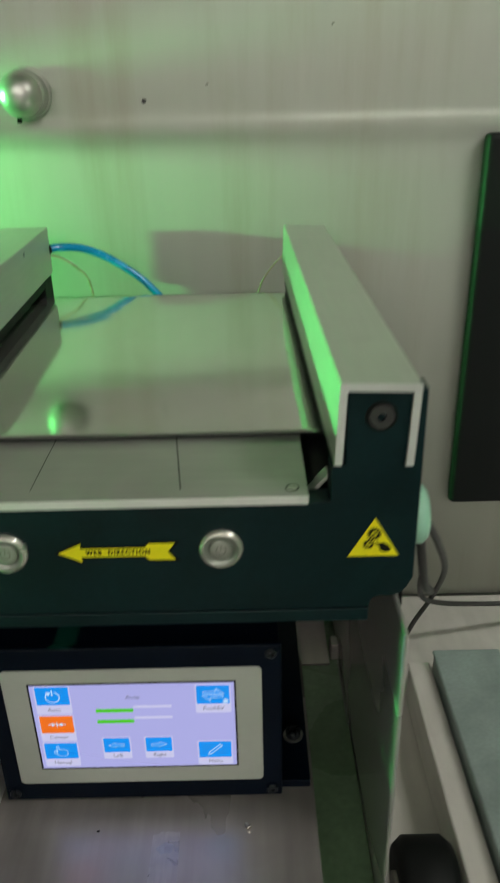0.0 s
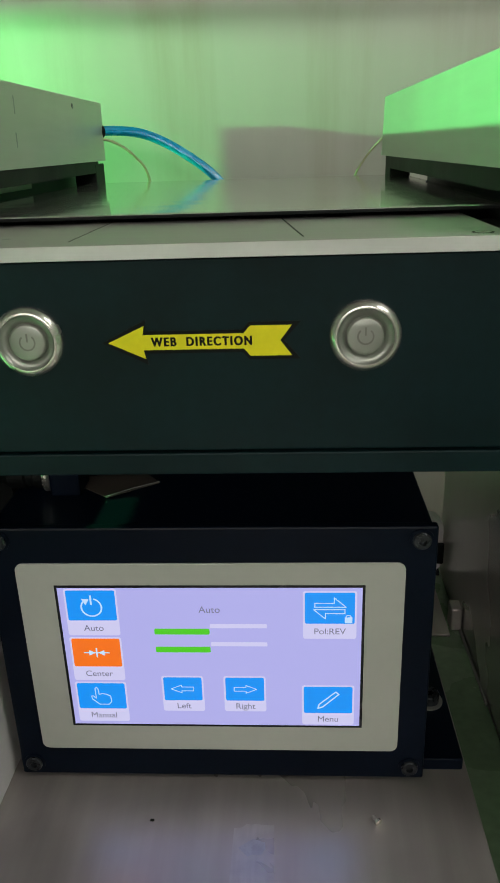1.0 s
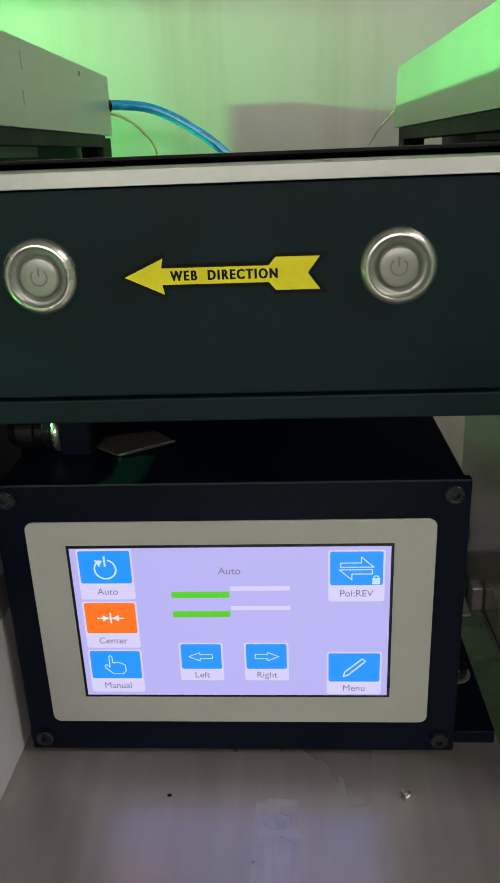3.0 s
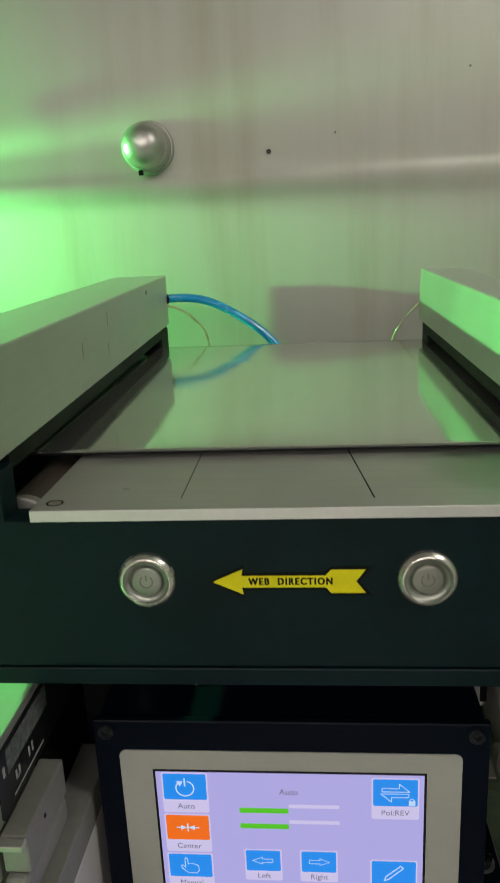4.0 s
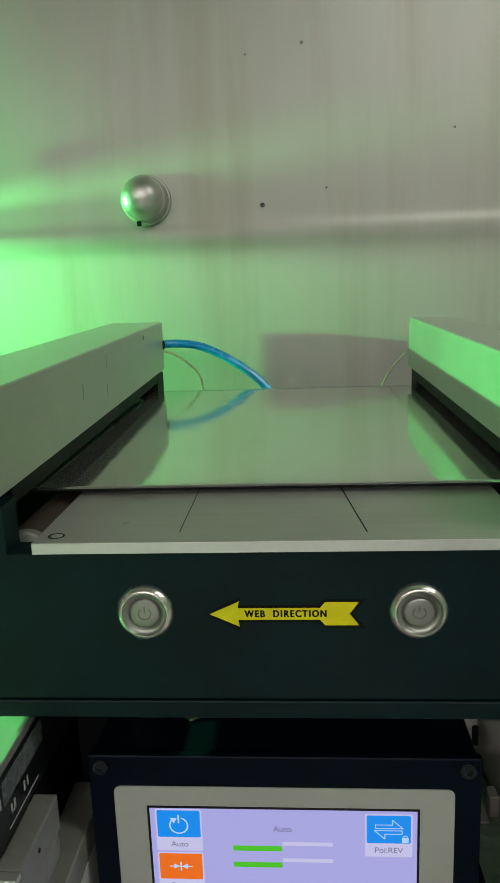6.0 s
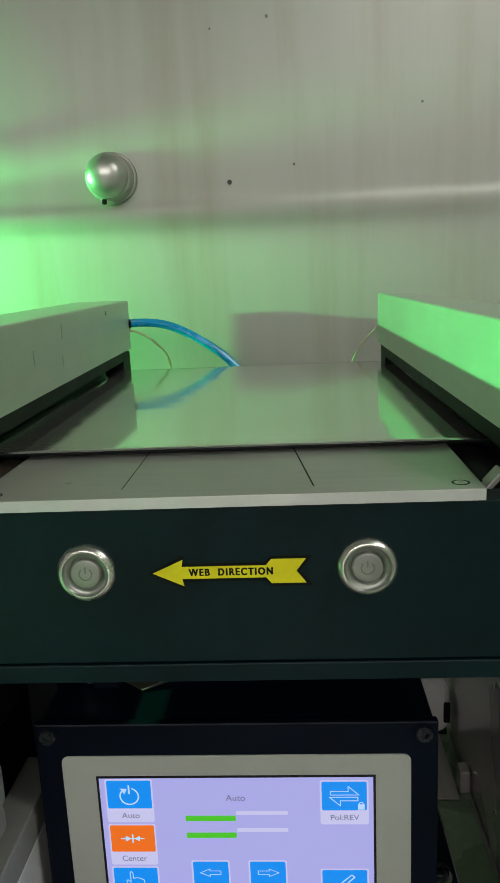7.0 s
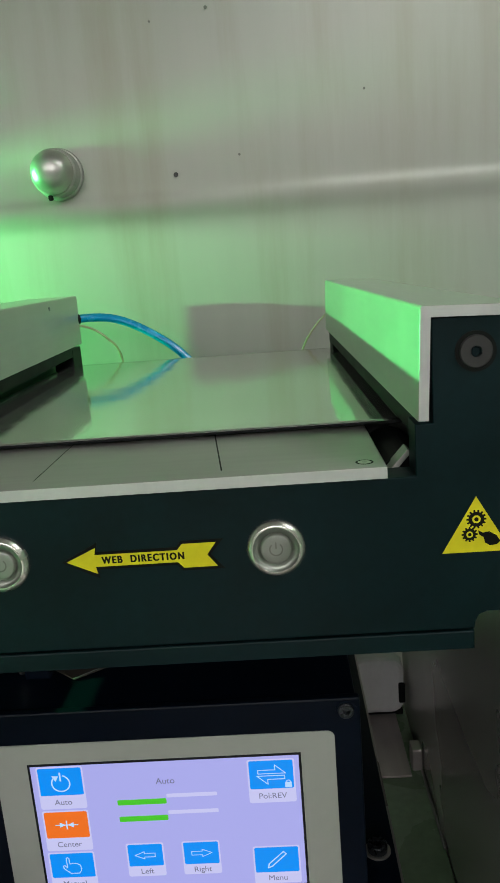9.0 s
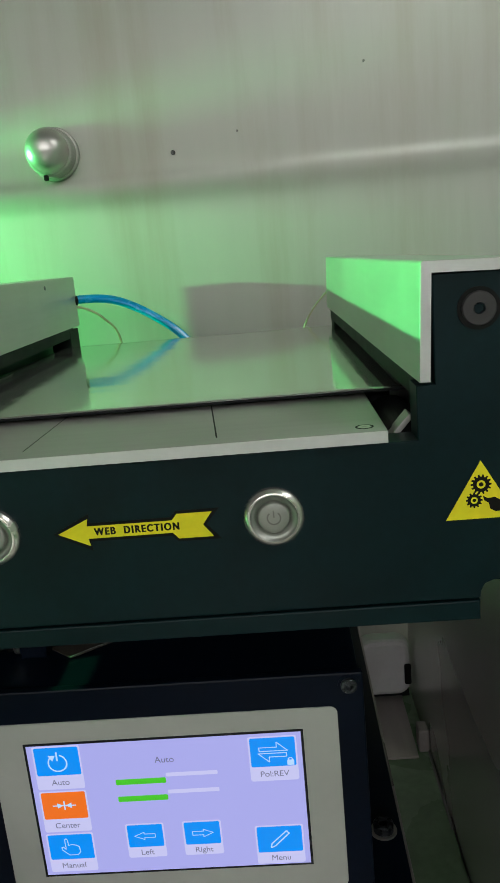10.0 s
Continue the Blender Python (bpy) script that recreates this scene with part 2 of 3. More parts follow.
def letters(text, x, y, z, size, width=None, bold=0.0, spacing=1.0):
    """A bmesh of the text, centred on x, z, facing -y."""
    cu = bpy.data.curves.new("text", "FONT")
    cu.body, cu.size, cu.align_x, cu.align_y, cu.offset = text, size, "CENTER", "CENTER", bold
    cu.extrude = 0.00002
    cu.space_character = spacing
    ob = new("text", cu)
    bpy.context.view_layer.update()
    me = bpy.data.meshes.new_from_object(ob.evaluated_get(bpy.context.evaluated_depsgraph_get()))
    bm = bmesh.new()
    bm.from_mesh(me)
    bpy.data.objects.remove(ob)
    bpy.data.meshes.remove(me)
    xs = [v.co.x for v in bm.verts]
    k = width / (max(xs) - min(xs)) if width else 1
    for v in bm.verts:
        v.co = Vector((x + v.co.x * k, y - v.co.z, z + v.co.y))
    return bm


def union(*bms):
    out = bmesh.new()
    for b in bms:
        me = bpy.data.meshes.new("tmp")
        b.to_mesh(me)
        b.free()
        out.from_mesh(me)
        bpy.data.meshes.remove(me)
    return out


# ---- the hall and the enclosure ----
def hall():
    tagged(part("floor", block(-2.6, 2.6, -4.8, 2.6, -1.0, -0.95), "concrete"), "grey concrete hall floor", "floor", kind="structure")
    tagged(part("ceiling", block(-2.6, 2.6, -4.8, 2.6, 2.0, 2.06), "hall_paint"), "plain pale painted hall ceiling", "ceiling", kind="structure")
    tagged(part("wall_north", block(-2.6, 2.6, 2.5, 2.6, -0.95, 2.0), "hall_paint"), "plain pale painted hall wall", "wall", kind="structure")
    tagged(part("wall_south", block(-2.6, 2.6, -4.8, -4.7, -0.95, 2.0), "hall_dark"), "dark far end wall of the hall", "wall", kind="structure")
    tagged(part("wall_west", block(-2.6, -2.5, -4.7, 2.5, -0.95, 2.0), "hall_paint"), "plain pale painted hall wall", "wall", kind="structure")
    tagged(part("wall_east", block(2.5, 2.6, -4.7, 2.5, -0.95, 2.0), "hall_paint"), "plain pale painted hall wall", "wall", kind="structure")
    lamp = thing("wall_light", "large white wall light with glowing diffuser", "wall light")
    part("frame", block(-2.15, 1.55, -4.70, -4.665, 1.24, 2.0, 0.005), "hall_paint", lamp)
    part("diffuser", block(-2.11, 1.51, -4.668, -4.650, 1.27, 1.97, 0.003), "white_lamp", lamp)


WY = 0.387   # front of the back wall


def back_wall():
    """Stainless sheet with a pressed crease along its whole width."""
    prof = [(WY, 1.05)]
    for k in range(41):
        z = 0.318 - 0.050 * k / 40
        up = 1 / (1 + math.exp((z - 0.3035) / 0.0016))
        down = 1 / (1 + math.exp((z - 0.2885) / 0.0030))
        prof.append((WY - 0.0024 * up + 0.0038 * down, z))
    prof.append((WY - 0.002, -0.16))
    bm = bmesh.new()
    cols = []
    for x in (-1.3, 1.0):
        cols.append([bm.verts.new((x, y, z)) for y, z in prof] + [bm.verts.new((x, WY + 0.02, -0.16)), bm.verts.new((x, WY + 0.02, 1.05))])
    n = len(cols[0])
    for i in range(n):
        bm.faces.new((cols[0][i], cols[0][(i + 1) % n], cols[1][(i + 1) % n], cols[1][i]))
    bm.faces.new(cols[0])
    bm.faces.new(cols[1][::-1])
    bmesh.ops.recalc_face_normals(bm, faces=bm.faces[:])
    tagged(part("wall_back", bm, "wall", smooth=True), "satin stainless steel back wall with a pressed crease and streaks", "wall", kind="structure")
    for x, z, r in ((-0.0205, 0.3172, 0.0018), (0.029, 0.328, 0.0009), (0.125, 0.367, 0.0009), (0.012, 0.431, 0.0012), (-0.030, 0.425, 0.0008), (-0.013, 0.286, 0.0008)):
        ob = part("rivet_hole", lathe([(r, 0), (r, 0.0006), (r * 0.6, 0.0004), (0, 0.0002)], Matrix.Translation((x, WY - 0.0008 + (0.003 if z < 0.3 else 0), z)), 20), "cable" if r > 0.001 and x < 0 else "etched_mark")
        tagged(ob, "small dark hole in the stainless wall", "hole", "wall holes")


def wall_knob():
    k = thing("steel_stud", "round polished steel stud on the stainless wall", "stud")
    m = Matrix.Translation((-0.1105, WY, 0.3242))
    part("flange", lathe([(0.0192, -0.001), (0.0192, 0.0030), (0.0186, 0.0040), (0.0175, 0.0042)], m), "stud_satin", k, "satin steel flange")
    part("collar", lathe([(0.0176, 0.003), (0.0176, 0.0150), (0.0171, 0.0175), (0.0162, 0.0186), (0.0155, 0.0188)], m), "stud_satin", k, "satin steel collar")
    part("dome", lathe([(0.0160, 0.0180), (0.0158, 0.0215), (0.0150, 0.0250), (0.0137, 0.0279), (0.0120, 0.0302), (0.0100, 0.0318), (0.0078, 0.0330), (0.0053, 0.0338), (0.0027, 0.0343), (0, 0.0345)], m), "stud_dome", k, "polished steel dome", True)
    part("drain_tip", block(-0.1160, -0.1128, WY - 0.020, WY - 0.016, 0.3040, 0.3078, 0.0008), "ink", k)


def dark_panel():
    p = thing("dark_panel", "black flat cover panel on the stainless wall", "panel")
    part("face", block(0.247, 0.56, WY - 0.014, WY - 0.001, -0.044, 0.289, 0.004, 3), "black_deep", p)
    part("rim", block(0.575, 0.60, WY - 0.006, WY - 0.001, -0.044, 0.289, 0.002), "alu", p)


def deck():
    tagged(part("machine_deck", block(0.140, 0.95, -0.6, WY - 0.004, -0.20, -0.160, 0.003), "deck"), "worn grey steel machine deck beside the bed", "deck", kind="structure")
    tagged(part("machine_bed", block(-0.42, 0.075, -0.60, WY - 0.004, -0.95, -0.012, 0.004), "grey_cast"), "grey machine bed under the base plate", "machine bed", kind="structure")
    tagged(part("deck_support", block(0.140, 0.90, -0.55, WY - 0.01, -0.95, -0.202, 0.004), "grey_cast"), "grey support below the steel deck", "support", kind="structure")
    for x0, x1, z1, mat, lab in ((0.186, 0.203, -0.118, "deck", "narrow grey metal channel lying on the deck"), (0.206, 0.260, -0.105, "teal", "teal plastic cable duct lying on the deck"), (0.264, 0.36, -0.112, "white_paint", "pale plastic cable duct lying on the deck")):
        d = thing("cable_duct", lab, "cable duct", "ducts on the deck")
        part("body", block(x0, x1, -0.45, 0.236, -0.160, z1 - 0.004, 0.002), mat, d)
        part("lid", block(x0 - 0.001, x1 + 0.001, -0.45, 0.237, z1 - 0.0035, z1, 0.0015), mat, d)
    w = thing("rubber_wheel", "black rubber roller resting on the deck", "roller")
    part("tyre", lathe([(0.011, -0.018), (0.026, -0.018), (0.031, -0.012), (0.031, 0.012), (0.026, 0.018), (0.011, 0.018)], pose(0.1600, 0.045, -0.129, 0, 0, 90)), "black_deep", w, smooth=True)
    part("hub", lathe([(0.0, -0.020), (0.011, -0.020), (0.011, 0.020), (0.0, 0.020)], pose(0.1600, 0.045, -0.129, 0, 0, 90)), "chrome_dull", w)


def base_plate():
    b = thing("base_plate", "brushed grey steel base plate with a few scratches", "base plate")
    part("plate", block(-0.42, 0.086, -0.58, WY - 0.006, -0.012, -0.004, 0.0006), "base", b)
    s = thing("base_sticker", "worn pale sticker with faded blue print on the base plate", "sticker")
    rng = random.Random(5)
    edge = [(0.0040, -0.058), (0.0175, -0.058), (0.0180, -0.030), (0.0176, -0.0060)] + [(0.0165 - 0.0016 * k, -0.0060 + rng.uniform(-0.0012, 0.0004)) for k in range(7)] + [(0.0044, -0.0075), (0.0041, -0.030)]
    part("paper", prism(edge, 0.00025, pose(0, 0, -0.0037, -90)), "sticker", s)
    blot = [(0.0110 + 0.0040 * (1 + rng.uniform(-0.25, 0.25)) * math.cos(k * 0.5236), -0.0150 + 0.0034 * (1 + rng.uniform(-0.3, 0.3)) * math.sin(k * 0.5236)) for k in range(12)]
    part("print", prism(blot, 0.00006, pose(0, 0, -0.00364, -90)), "sticker_blue", s)
    c = thing("loose_screw", "small steel screw lying on the base plate", "screw")
    part("head", lathe([(0, 0), (0.0013, 0), (0.0013, 0.0009), (0, 0.0011)], pose(0.0515, -0.0045, -0.0027, 10, 0, 35), 20), "chrome", c)
    part("thread", lathe([(0, -0.0026), (0.0006, -0.0022), (0.0006, 0), (0, 0)], pose(0.0515, -0.0045, -0.0030, 10, 0, 35), 16), "chrome_dull", c)
    g = thing("metal_chip", "tiny dark metal chip on the base plate", "chip")
    part("chip", block(-0.0240, -0.0226, -0.0052, -0.0043, -0.004, -0.0035, 0.0002), "ink", g)


def rear_blocker():
    # Black block added to hide the lit wall seen past the actuator.
    tagged(part("rear_blocker", block(-0.300, -0.0965, 0.150, 0.300, -0.0039, 0.120, 0.002), "black_box"), "added black block hiding the lit wall behind the actuator", "cover")


def side_channel():
    c = thing("side_channel", "channel between base plate and side plate, green light in its colour", "channel")
    part("floor", block(0.0762, 0.1160, -0.300, 0.228, -0.060, -0.045, 0.0005), "channel", c)
    part("seam_strip", block(0.1148, 0.1160, 0.100, 0.160, -0.0449, -0.0436, 0.0003), "grey_cast", c)
    part("stop_lug", block(0.1100, 0.1160, 0.160, 0.170, -0.0449, -0.0310, 0.0010), "base", c)
    part("rear_hood", prism(rounded(0.0830, 0.1150, -0.0415, -0.0035, 0.0085, 8), 0.014, Matrix.Translation((0, 0.2130, 0)), 0.003), "white_paint", c, "pale rounded cover")
    # Black strip drawn in for the shadow line below the pale cover.
    part("gap_shadow_strip", block(0.0850, 0.1140, 0.2160, 0.2260, -0.0440, -0.0410), "black_deep", c)
    part("slot_plug", block(0.1108, 0.1150, 0.2105, 0.2128, -0.0330, -0.0190, 0.001), "black_deep", c)
    part("rear_tread", block(0.0762, 0.1090, 0.155, 0.227, -0.0449, -0.0435, 0.0003), "base", c)


def gap_blocker():
    # Added black plate keeps green light and the lit wall out of this gap.
    tagged(part("gap_blocker", block(-0.0870, -0.0745, 0.0470, 0.0900, -0.0039, 0.1190, 0.0004), "black_deep"), "added black plate blocking light between actuator and terminal", "plate")


def side_plate():
    p = thing("side_plate", "dark polished steel side plate of the machine frame", "side plate")
    out = [(-0.23, -0.16), (-0.23, 0.1325), (0.024, 0.1325), (0.022, -0.10), (0.030, -0.55), (-0.23, -0.55)]
    part("plate", prism(out, 0.002, pose(0.1165, 0, 0, 0, 0, -90), 0.0008), "side", p)


# ---- the web guide ----
PY = 0.0     # front of the panel
guide = thing("web_guide", "black web guide frame with silver side rails and steel buttons", "web guide")


def guide_frame():
    x0, x1 = 0.0885, 0.124
    arm = [(x1, 0.143), (x1, 0.2275), (x1 - 0.030, 0.2275), (x1 - 0.030, 0.196), (x0, 0.196), (x0, 0.1797)]
    right = [(0.106, 0.1278), (0.1062, 0.1300), (0.1075, 0.1325), (0.110, 0.1335), (0.1155, 0.1335), (0.1185, 0.1345), (0.1215, 0.1375)] + arm
    out = right + [(-x, z) for x, z in reversed(right)]
    part("front_panel", prism(out, 0.012, Matrix.Translation((0, PY, 0)), 0.0004), "black", guide, "matt black front panel")
    lip = [(-0.106, 0.1203), (0.106, 0.1203), (0.106, 0.1268), (-0.106, 0.1268)]
    part("lower_cover", prism(lip, 0.014, Matrix.Translation((0, PY + 0.0003, 0)), 0.0005), "black", guide)
    part("tray", block(-0.100, 0.100, 0.0125, 0.300, 0.1215, 0.163, 0.001), "black_deep", guide)
    # Added black block covers the bright sliver behind the panel's notch.
    part("notch_filler", block(0.1190, 0.1235, 0.0135, 0.060, 0.1050, 0.1420, 0.001), "black_deep", guide)
    # Added black body darkens the view of the lit wall under the frame.
    part("wall_view_blocker", block(-0.094, 0.010, 0.092, 0.290, 0.0016, 0.1210, 0.002), "black_deep", guide)
    for s in (-1, 1):
        a, b = sorted((s * 0.1125, s * 0.1185))
        part("side_beam", block(a, b, 0.0125, 0.322, 0.1355, 0.1962, 0.001), "black", guide)
        # inverted channel rail, turned a little about the upright
        lean = pose(s * 0.0905 + (0 if s > 0 else 0.0022), 0, 0.2312 + (0 if s > 0 else 0.0022), 0.0, 2.2 if s > 0 else 0.3, 0.95) @ Matrix.Translation((-s * 0.0908, 0, -0.231))
        w0, w1, t = 0.0908, (0.1218 if s > 0 else 0.1290), 0.0031
        ch = [(w0, 0.197), (w0 + t, 0.197), (w0 + t, 0.231 - t), (w1 - t, 0.231 - t), (w1 - t, 0.197), (w1, 0.197), (w1, 0.2306), (w1 - 0.0005, 0.2312), (w0 + 0.0005, 0.2312), (w0, 0.2306)]
        rail = part("side_rail", prism([(s * x, z) for x, z in ch], 0.3290, lean @ Matrix.Translation((0, PY - 0.0018, 0)), 0.0002), "alu", guide, "satin aluminium channel rail")
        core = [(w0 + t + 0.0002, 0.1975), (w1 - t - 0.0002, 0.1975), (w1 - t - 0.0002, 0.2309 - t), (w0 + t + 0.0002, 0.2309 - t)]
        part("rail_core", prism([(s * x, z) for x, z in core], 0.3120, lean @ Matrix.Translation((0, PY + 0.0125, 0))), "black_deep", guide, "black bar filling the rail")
        end = [(w0 + 0.0001, 0.1971), (w0 + t, 0.1971), (w0 + t, 0.231 - t), (w1 - t, 0.231 - t), (w1 - t, 0.1971), (w1 - 0.0001, 0.1971), (w1 - 0.0001, 0.2305), (w1 - 0.0005, 0.2311), (w0 + 0.0005, 0.2311), (w0 + 0.0001, 0.2305)]
        part("cut_end", prism([(s * x, z) for x, z in end], 0.0003, lean @ Matrix.Translation((0, PY - 0.0021, 0))), "alu_edge", rail, "bright milled end of the rail")
        if s < 0:
            part("screw_mark", lathe([(0.0014, 0), (0.0014, 0.0003), (0, 0.0002)], lean @ pose(-w0 + 0.0001, 0.252, 0.2262, 0, 0, 90), 14), "label_grey", rail)
            for y, z, hh in ((0.152, 0.2225, 0.0035), (0.150, 0.2085, 0.0030), (0.105, 0.2145, 0.0035)):
                bm = block(-w0, -w0 + 0.0001, y - 0.0006, y + 0.0006, z - hh, z + hh)
                bmesh.ops.transform(bm, matrix=lean, verts=bm.verts[:])
                part("smear", bm, "smear", rail)
        a, b = sorted((0.0862, 0.0985)) if s > 0 else sorted((-0.0945, -0.1080))
        part("rear_post", block(a, b, 0.3010, 0.3240, 0.1640, 0.1978, 0.0006), "black_deep", guide)
        under = [(w0 + 0.0012, 0.1902), (w0 + 0.0120, 0.1902), (w0 + 0.0120, 0.1968), (w0 + 0.0012, 0.1968)]
        part("under_bar", prism([(s * x, z) for x, z in under], 0.2980, lean @ Matrix.Translation((0, PY + 0.0130, 0))), "black_deep", guide, "black bar below the rail")
        # Added strip stands in for the light reflected below the rail.
        a, b = sorted((s * 0.1113, s * 0.1124))
        part("reflection_strip", block(a, b, 0.060, 0.225, 0.1880, 0.1932, 0.0003), "grey_cast", guide, "grey strip standing in for a reflection under the rail")
        bolt = part("socket_bolt", lathe([(0.0049, 0.0004), (0.0049, 0.0009), (0.0046, 0.0013), (0.0017, 0.0013)], pose(s * 0.1068, PY, 0.2170), 40), "cable", guide)
        part("counterbore", lathe([(0.0061, 0.0), (0.0061, 0.0005), (0.0049, 0.0005)], pose(s * 0.1068, PY, 0.2170), 40), "ink", bolt)
        part("hex_socket", lathe([(0.0017, 0.0013), (0.0015, -0.0002), (0, -0.0004)], pose(s * 0.1068, PY, 0.2170, 0, 20), 6), "screw", bolt)
        # Right roller is black instead of brown, with its shade in the colour.
        er_mat = "roller" if s < 0 else "black_deep"
        er = part("edge_roller", lathe([(0, -0.045), (0.0100, -0.045), (0.0100, 0.0), (0, 0.0)], pose(s * 0.0890, 0.0200, 0.1715), 36), er_mat, guide, "brown rubber edge roller" if s < 0 else "rubber edge roller, coloured black for shade")
        if s < 0:
            part("end_ring", lathe([(0.0060, 0), (0.0101, 0.0), (0.0103, 0.0010), (0.0103, 0.0038), (0.0095, 0.0042), (0.0060, 0.0042)], pose(s * 0.0890, 0.0200, 0.1715), 36), "grey_cast", er)
        else:
            bm = block(-0.0009, 0.0009, -0.004, 0.004, -0.0060, 0.0060, 0.0003)
            bmesh.ops.transform(bm, matrix=pose(0.0850, 0.0175, 0.1800, 0, 42, 0), verts=bm.verts[:])
            part("guide_blade", bm, "alu_plate", er, "leaning grey metal blade")


def guide_table():
    top = part("table_plate", block(-0.0797, 0.0797, PY - 0.0012, 0.0660, 0.1800, 0.1838, 0.0003), "alu_plate", guide, "brushed aluminium table plate")
    part("front_edge", block(-0.0796, 0.0796, PY - 0.0016, PY - 0.0011, 0.1801, 0.1837, 0.0001), "alu_edge", top, "bright machined front edge")
    bm = block(-0.00025, 0.00025, 0, 0.053, 0.18381, 0.18387)
    bmesh.ops.transform(bm, matrix=pose(0.0284, 0.0062, 0, 0, 0, 6.5), verts=bm.verts[:])
    part("scribe_line", bm, "ink", top)
    part("smudge", lathe([(0.0013, 0.0), (0.0009, 0.00005), (0, 0.00006)], pose(-0.0530, 0.0180, 0.18381, -90), 9), "smear", top)
    part("scribe_line", block(-0.03295, -0.03265, 0.008, 0.062, 0.18381, 0.18387), "ink", top)
    for s in (-1, 1):
        sc = part("countersunk_screw", lathe([(0.0028, 0.0), (0.0028, 0.00006), (0.0022, 0.00008), (0.0022, -0.0001), (0.0010, -0.0001)], pose(s * 0.0735, 0.0055, 0.18382, -90), 32), "ink", top)
        part("socket_head", lathe([(0.0021, 0.0), (0.0019, 0.0001), (0.0009, 0.0001), (0.0009, -0.0001), (0, -0.0001)], pose(s * 0.0735, 0.0055, 0.18385, -90), 28), "chrome_dull", sc)


def push_button(x):
    b = part("push_button", lathe([(0.0093, -0.0005), (0.0093, 0.0010), (0.0091, 0.0015), (0.0082, 0.0024), (0.0079, 0.0026), (0.0074, 0.0026)], pose(x, PY, 0.1594), 64), "chrome", guide, "round polished steel push button", True)
    part("inner_ring", lathe([(0.0074, 0.0026), (0.0070, 0.0018), (0.0064, 0.0015), (0.0058, 0.0014), (0.0055, 0.0006), (0.0049, 0.0004)], pose(x, PY, 0.1594), 64), "button_cap", b, "darker recessed ring", True)
    part("cap", lathe([(0.0050, 0.0004), (0.0049, 0.0014), (0.0046, 0.0018), (0.0043, 0.0019), (0.0020, 0.0019), (0, 0.0019)], pose(x, PY, 0.1594), 48), "button_cap", b, "dull steel cap with an engraved power mark", True)
    arc = [(0.0020 * math.sin(radians(a)), 0.0020 * math.cos(radians(a))) for a in range(40, 321, 14)]
    bm = union(prism(stroke(arc, 0.00045), 0.00006), prism(stroke([(0, 0.0002), (0, 0.0024)], 0.00045), 0.00006))
    bmesh.ops.transform(bm, matrix=Matrix.Translation((x, PY - 0.00195, 0.1594)), verts=bm.verts[:])
    part("power_mark", bm, "etched_mark", b)


def arrow_sticker():
    def outline(g):
        k = 1.7 * g
        return [(-k, 0), (0.0097 + g * 0.6, -0.0044 - k), (0.0092 + g * 0.6, -0.0020 - g), (0.0357 - g * 0.3, -0.0020 - g), (0.0374 - g * 0.3, -0.0040 - g), (0.0482 + 2.4 * g, -0.0040 - g), (0.0452 + g, 0), (0.0482 + 2.4 * g, 0.0040 + g), (0.0374 - g * 0.3, 0.0040 + g), (0.0357 - g * 0.3, 0.0020 + g), (0.0092 + g * 0.6, 0.0020 + g), (0.0097 + g * 0.6, 0.0044 + k)]
    a = part("arrow_sticker", prism(outline(0.0), 0.0002, Matrix.Translation((-0.0230, PY - 0.0004, 0.1585))), "yellow", guide, "yellow arrow sticker with black lettering")
    part("sticker_backing", prism(outline(0.0010), 0.00015, Matrix.Translation((-0.0230, PY - 0.00018, 0.1585))), "ink", a, "glossy black border")
    part("lettering", union(*[letters("WEB  DIRECTION", 0.0017 + dx, PY - 0.00043 - abs(dx) * 0.05, 0.1585, 0.0033, 0.0264, 0.00008, 1.28) for dx in (-0.00009, 0.00010)]), "ink", a, "black words on the arrow")


def gear(cx, cz, r, teeth, hole):
    pts = []
    for i in range(teeth):
        for f, q in ((-0.30, 0.78), (-0.18, 1.0), (0.18, 1.0), (0.30, 0.78)):
            a = 2 * math.pi * (i + f) / teeth
            pts.append((cx + r * q * math.cos(a), cz + r * q * math.sin(a)))
    return prism(pts, 0.00006)


def warning_sticker(s):
    cx = s * 0.1066
    tri = [(cx - 0.0106, 0.1540), (cx + 0.0106, 0.1540), (cx, 0.1722)]
    w = part("warning_sticker", prism(tri, 0.0002, Matrix.Translation((0, PY - 0.0003, 0)), 0.0), "yellow", guide, "yellow triangular gear warning sticker")
    for gx, gz, r, n in ((0.0, 0.1648, 0.0031, 14), (-0.0021, 0.1599, 0.0025, 12)):
        g = part("gear_symbol", gear(cx + gx, gz, r, n, r * 0.4), "ink", w)
        g.location.y = PY - 0.00038
        h = part("gear_bore", lathe([(r * 0.42, 0), (r * 0.42, 0.00004), (r * 0.22, 0.00004)], pose(cx + gx, PY - 0.00040, gz), 20), "yellow", g)
        h.matrix_parent_inverse = Matrix.Translation((0, PY + 0.00038, 0))
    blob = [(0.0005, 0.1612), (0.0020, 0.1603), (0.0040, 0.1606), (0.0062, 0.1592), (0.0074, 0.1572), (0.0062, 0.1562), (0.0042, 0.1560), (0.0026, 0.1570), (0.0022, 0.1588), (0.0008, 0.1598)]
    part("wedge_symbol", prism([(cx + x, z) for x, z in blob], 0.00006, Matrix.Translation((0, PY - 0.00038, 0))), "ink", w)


def edge_sensor():
    s = part("side_sensor", lathe([(0, 0), (0.0125, 0), (0.0130, 0.0015), (0.0130, 0.0050), (0.0110, 0.0070), (0, 0.0072)], pose(0.1242, 0.018, 0.163, 0, 0, 90)), "sensor", guide, "pale green round plastic cap", True)
    return s


guide_frame()
guide_table()
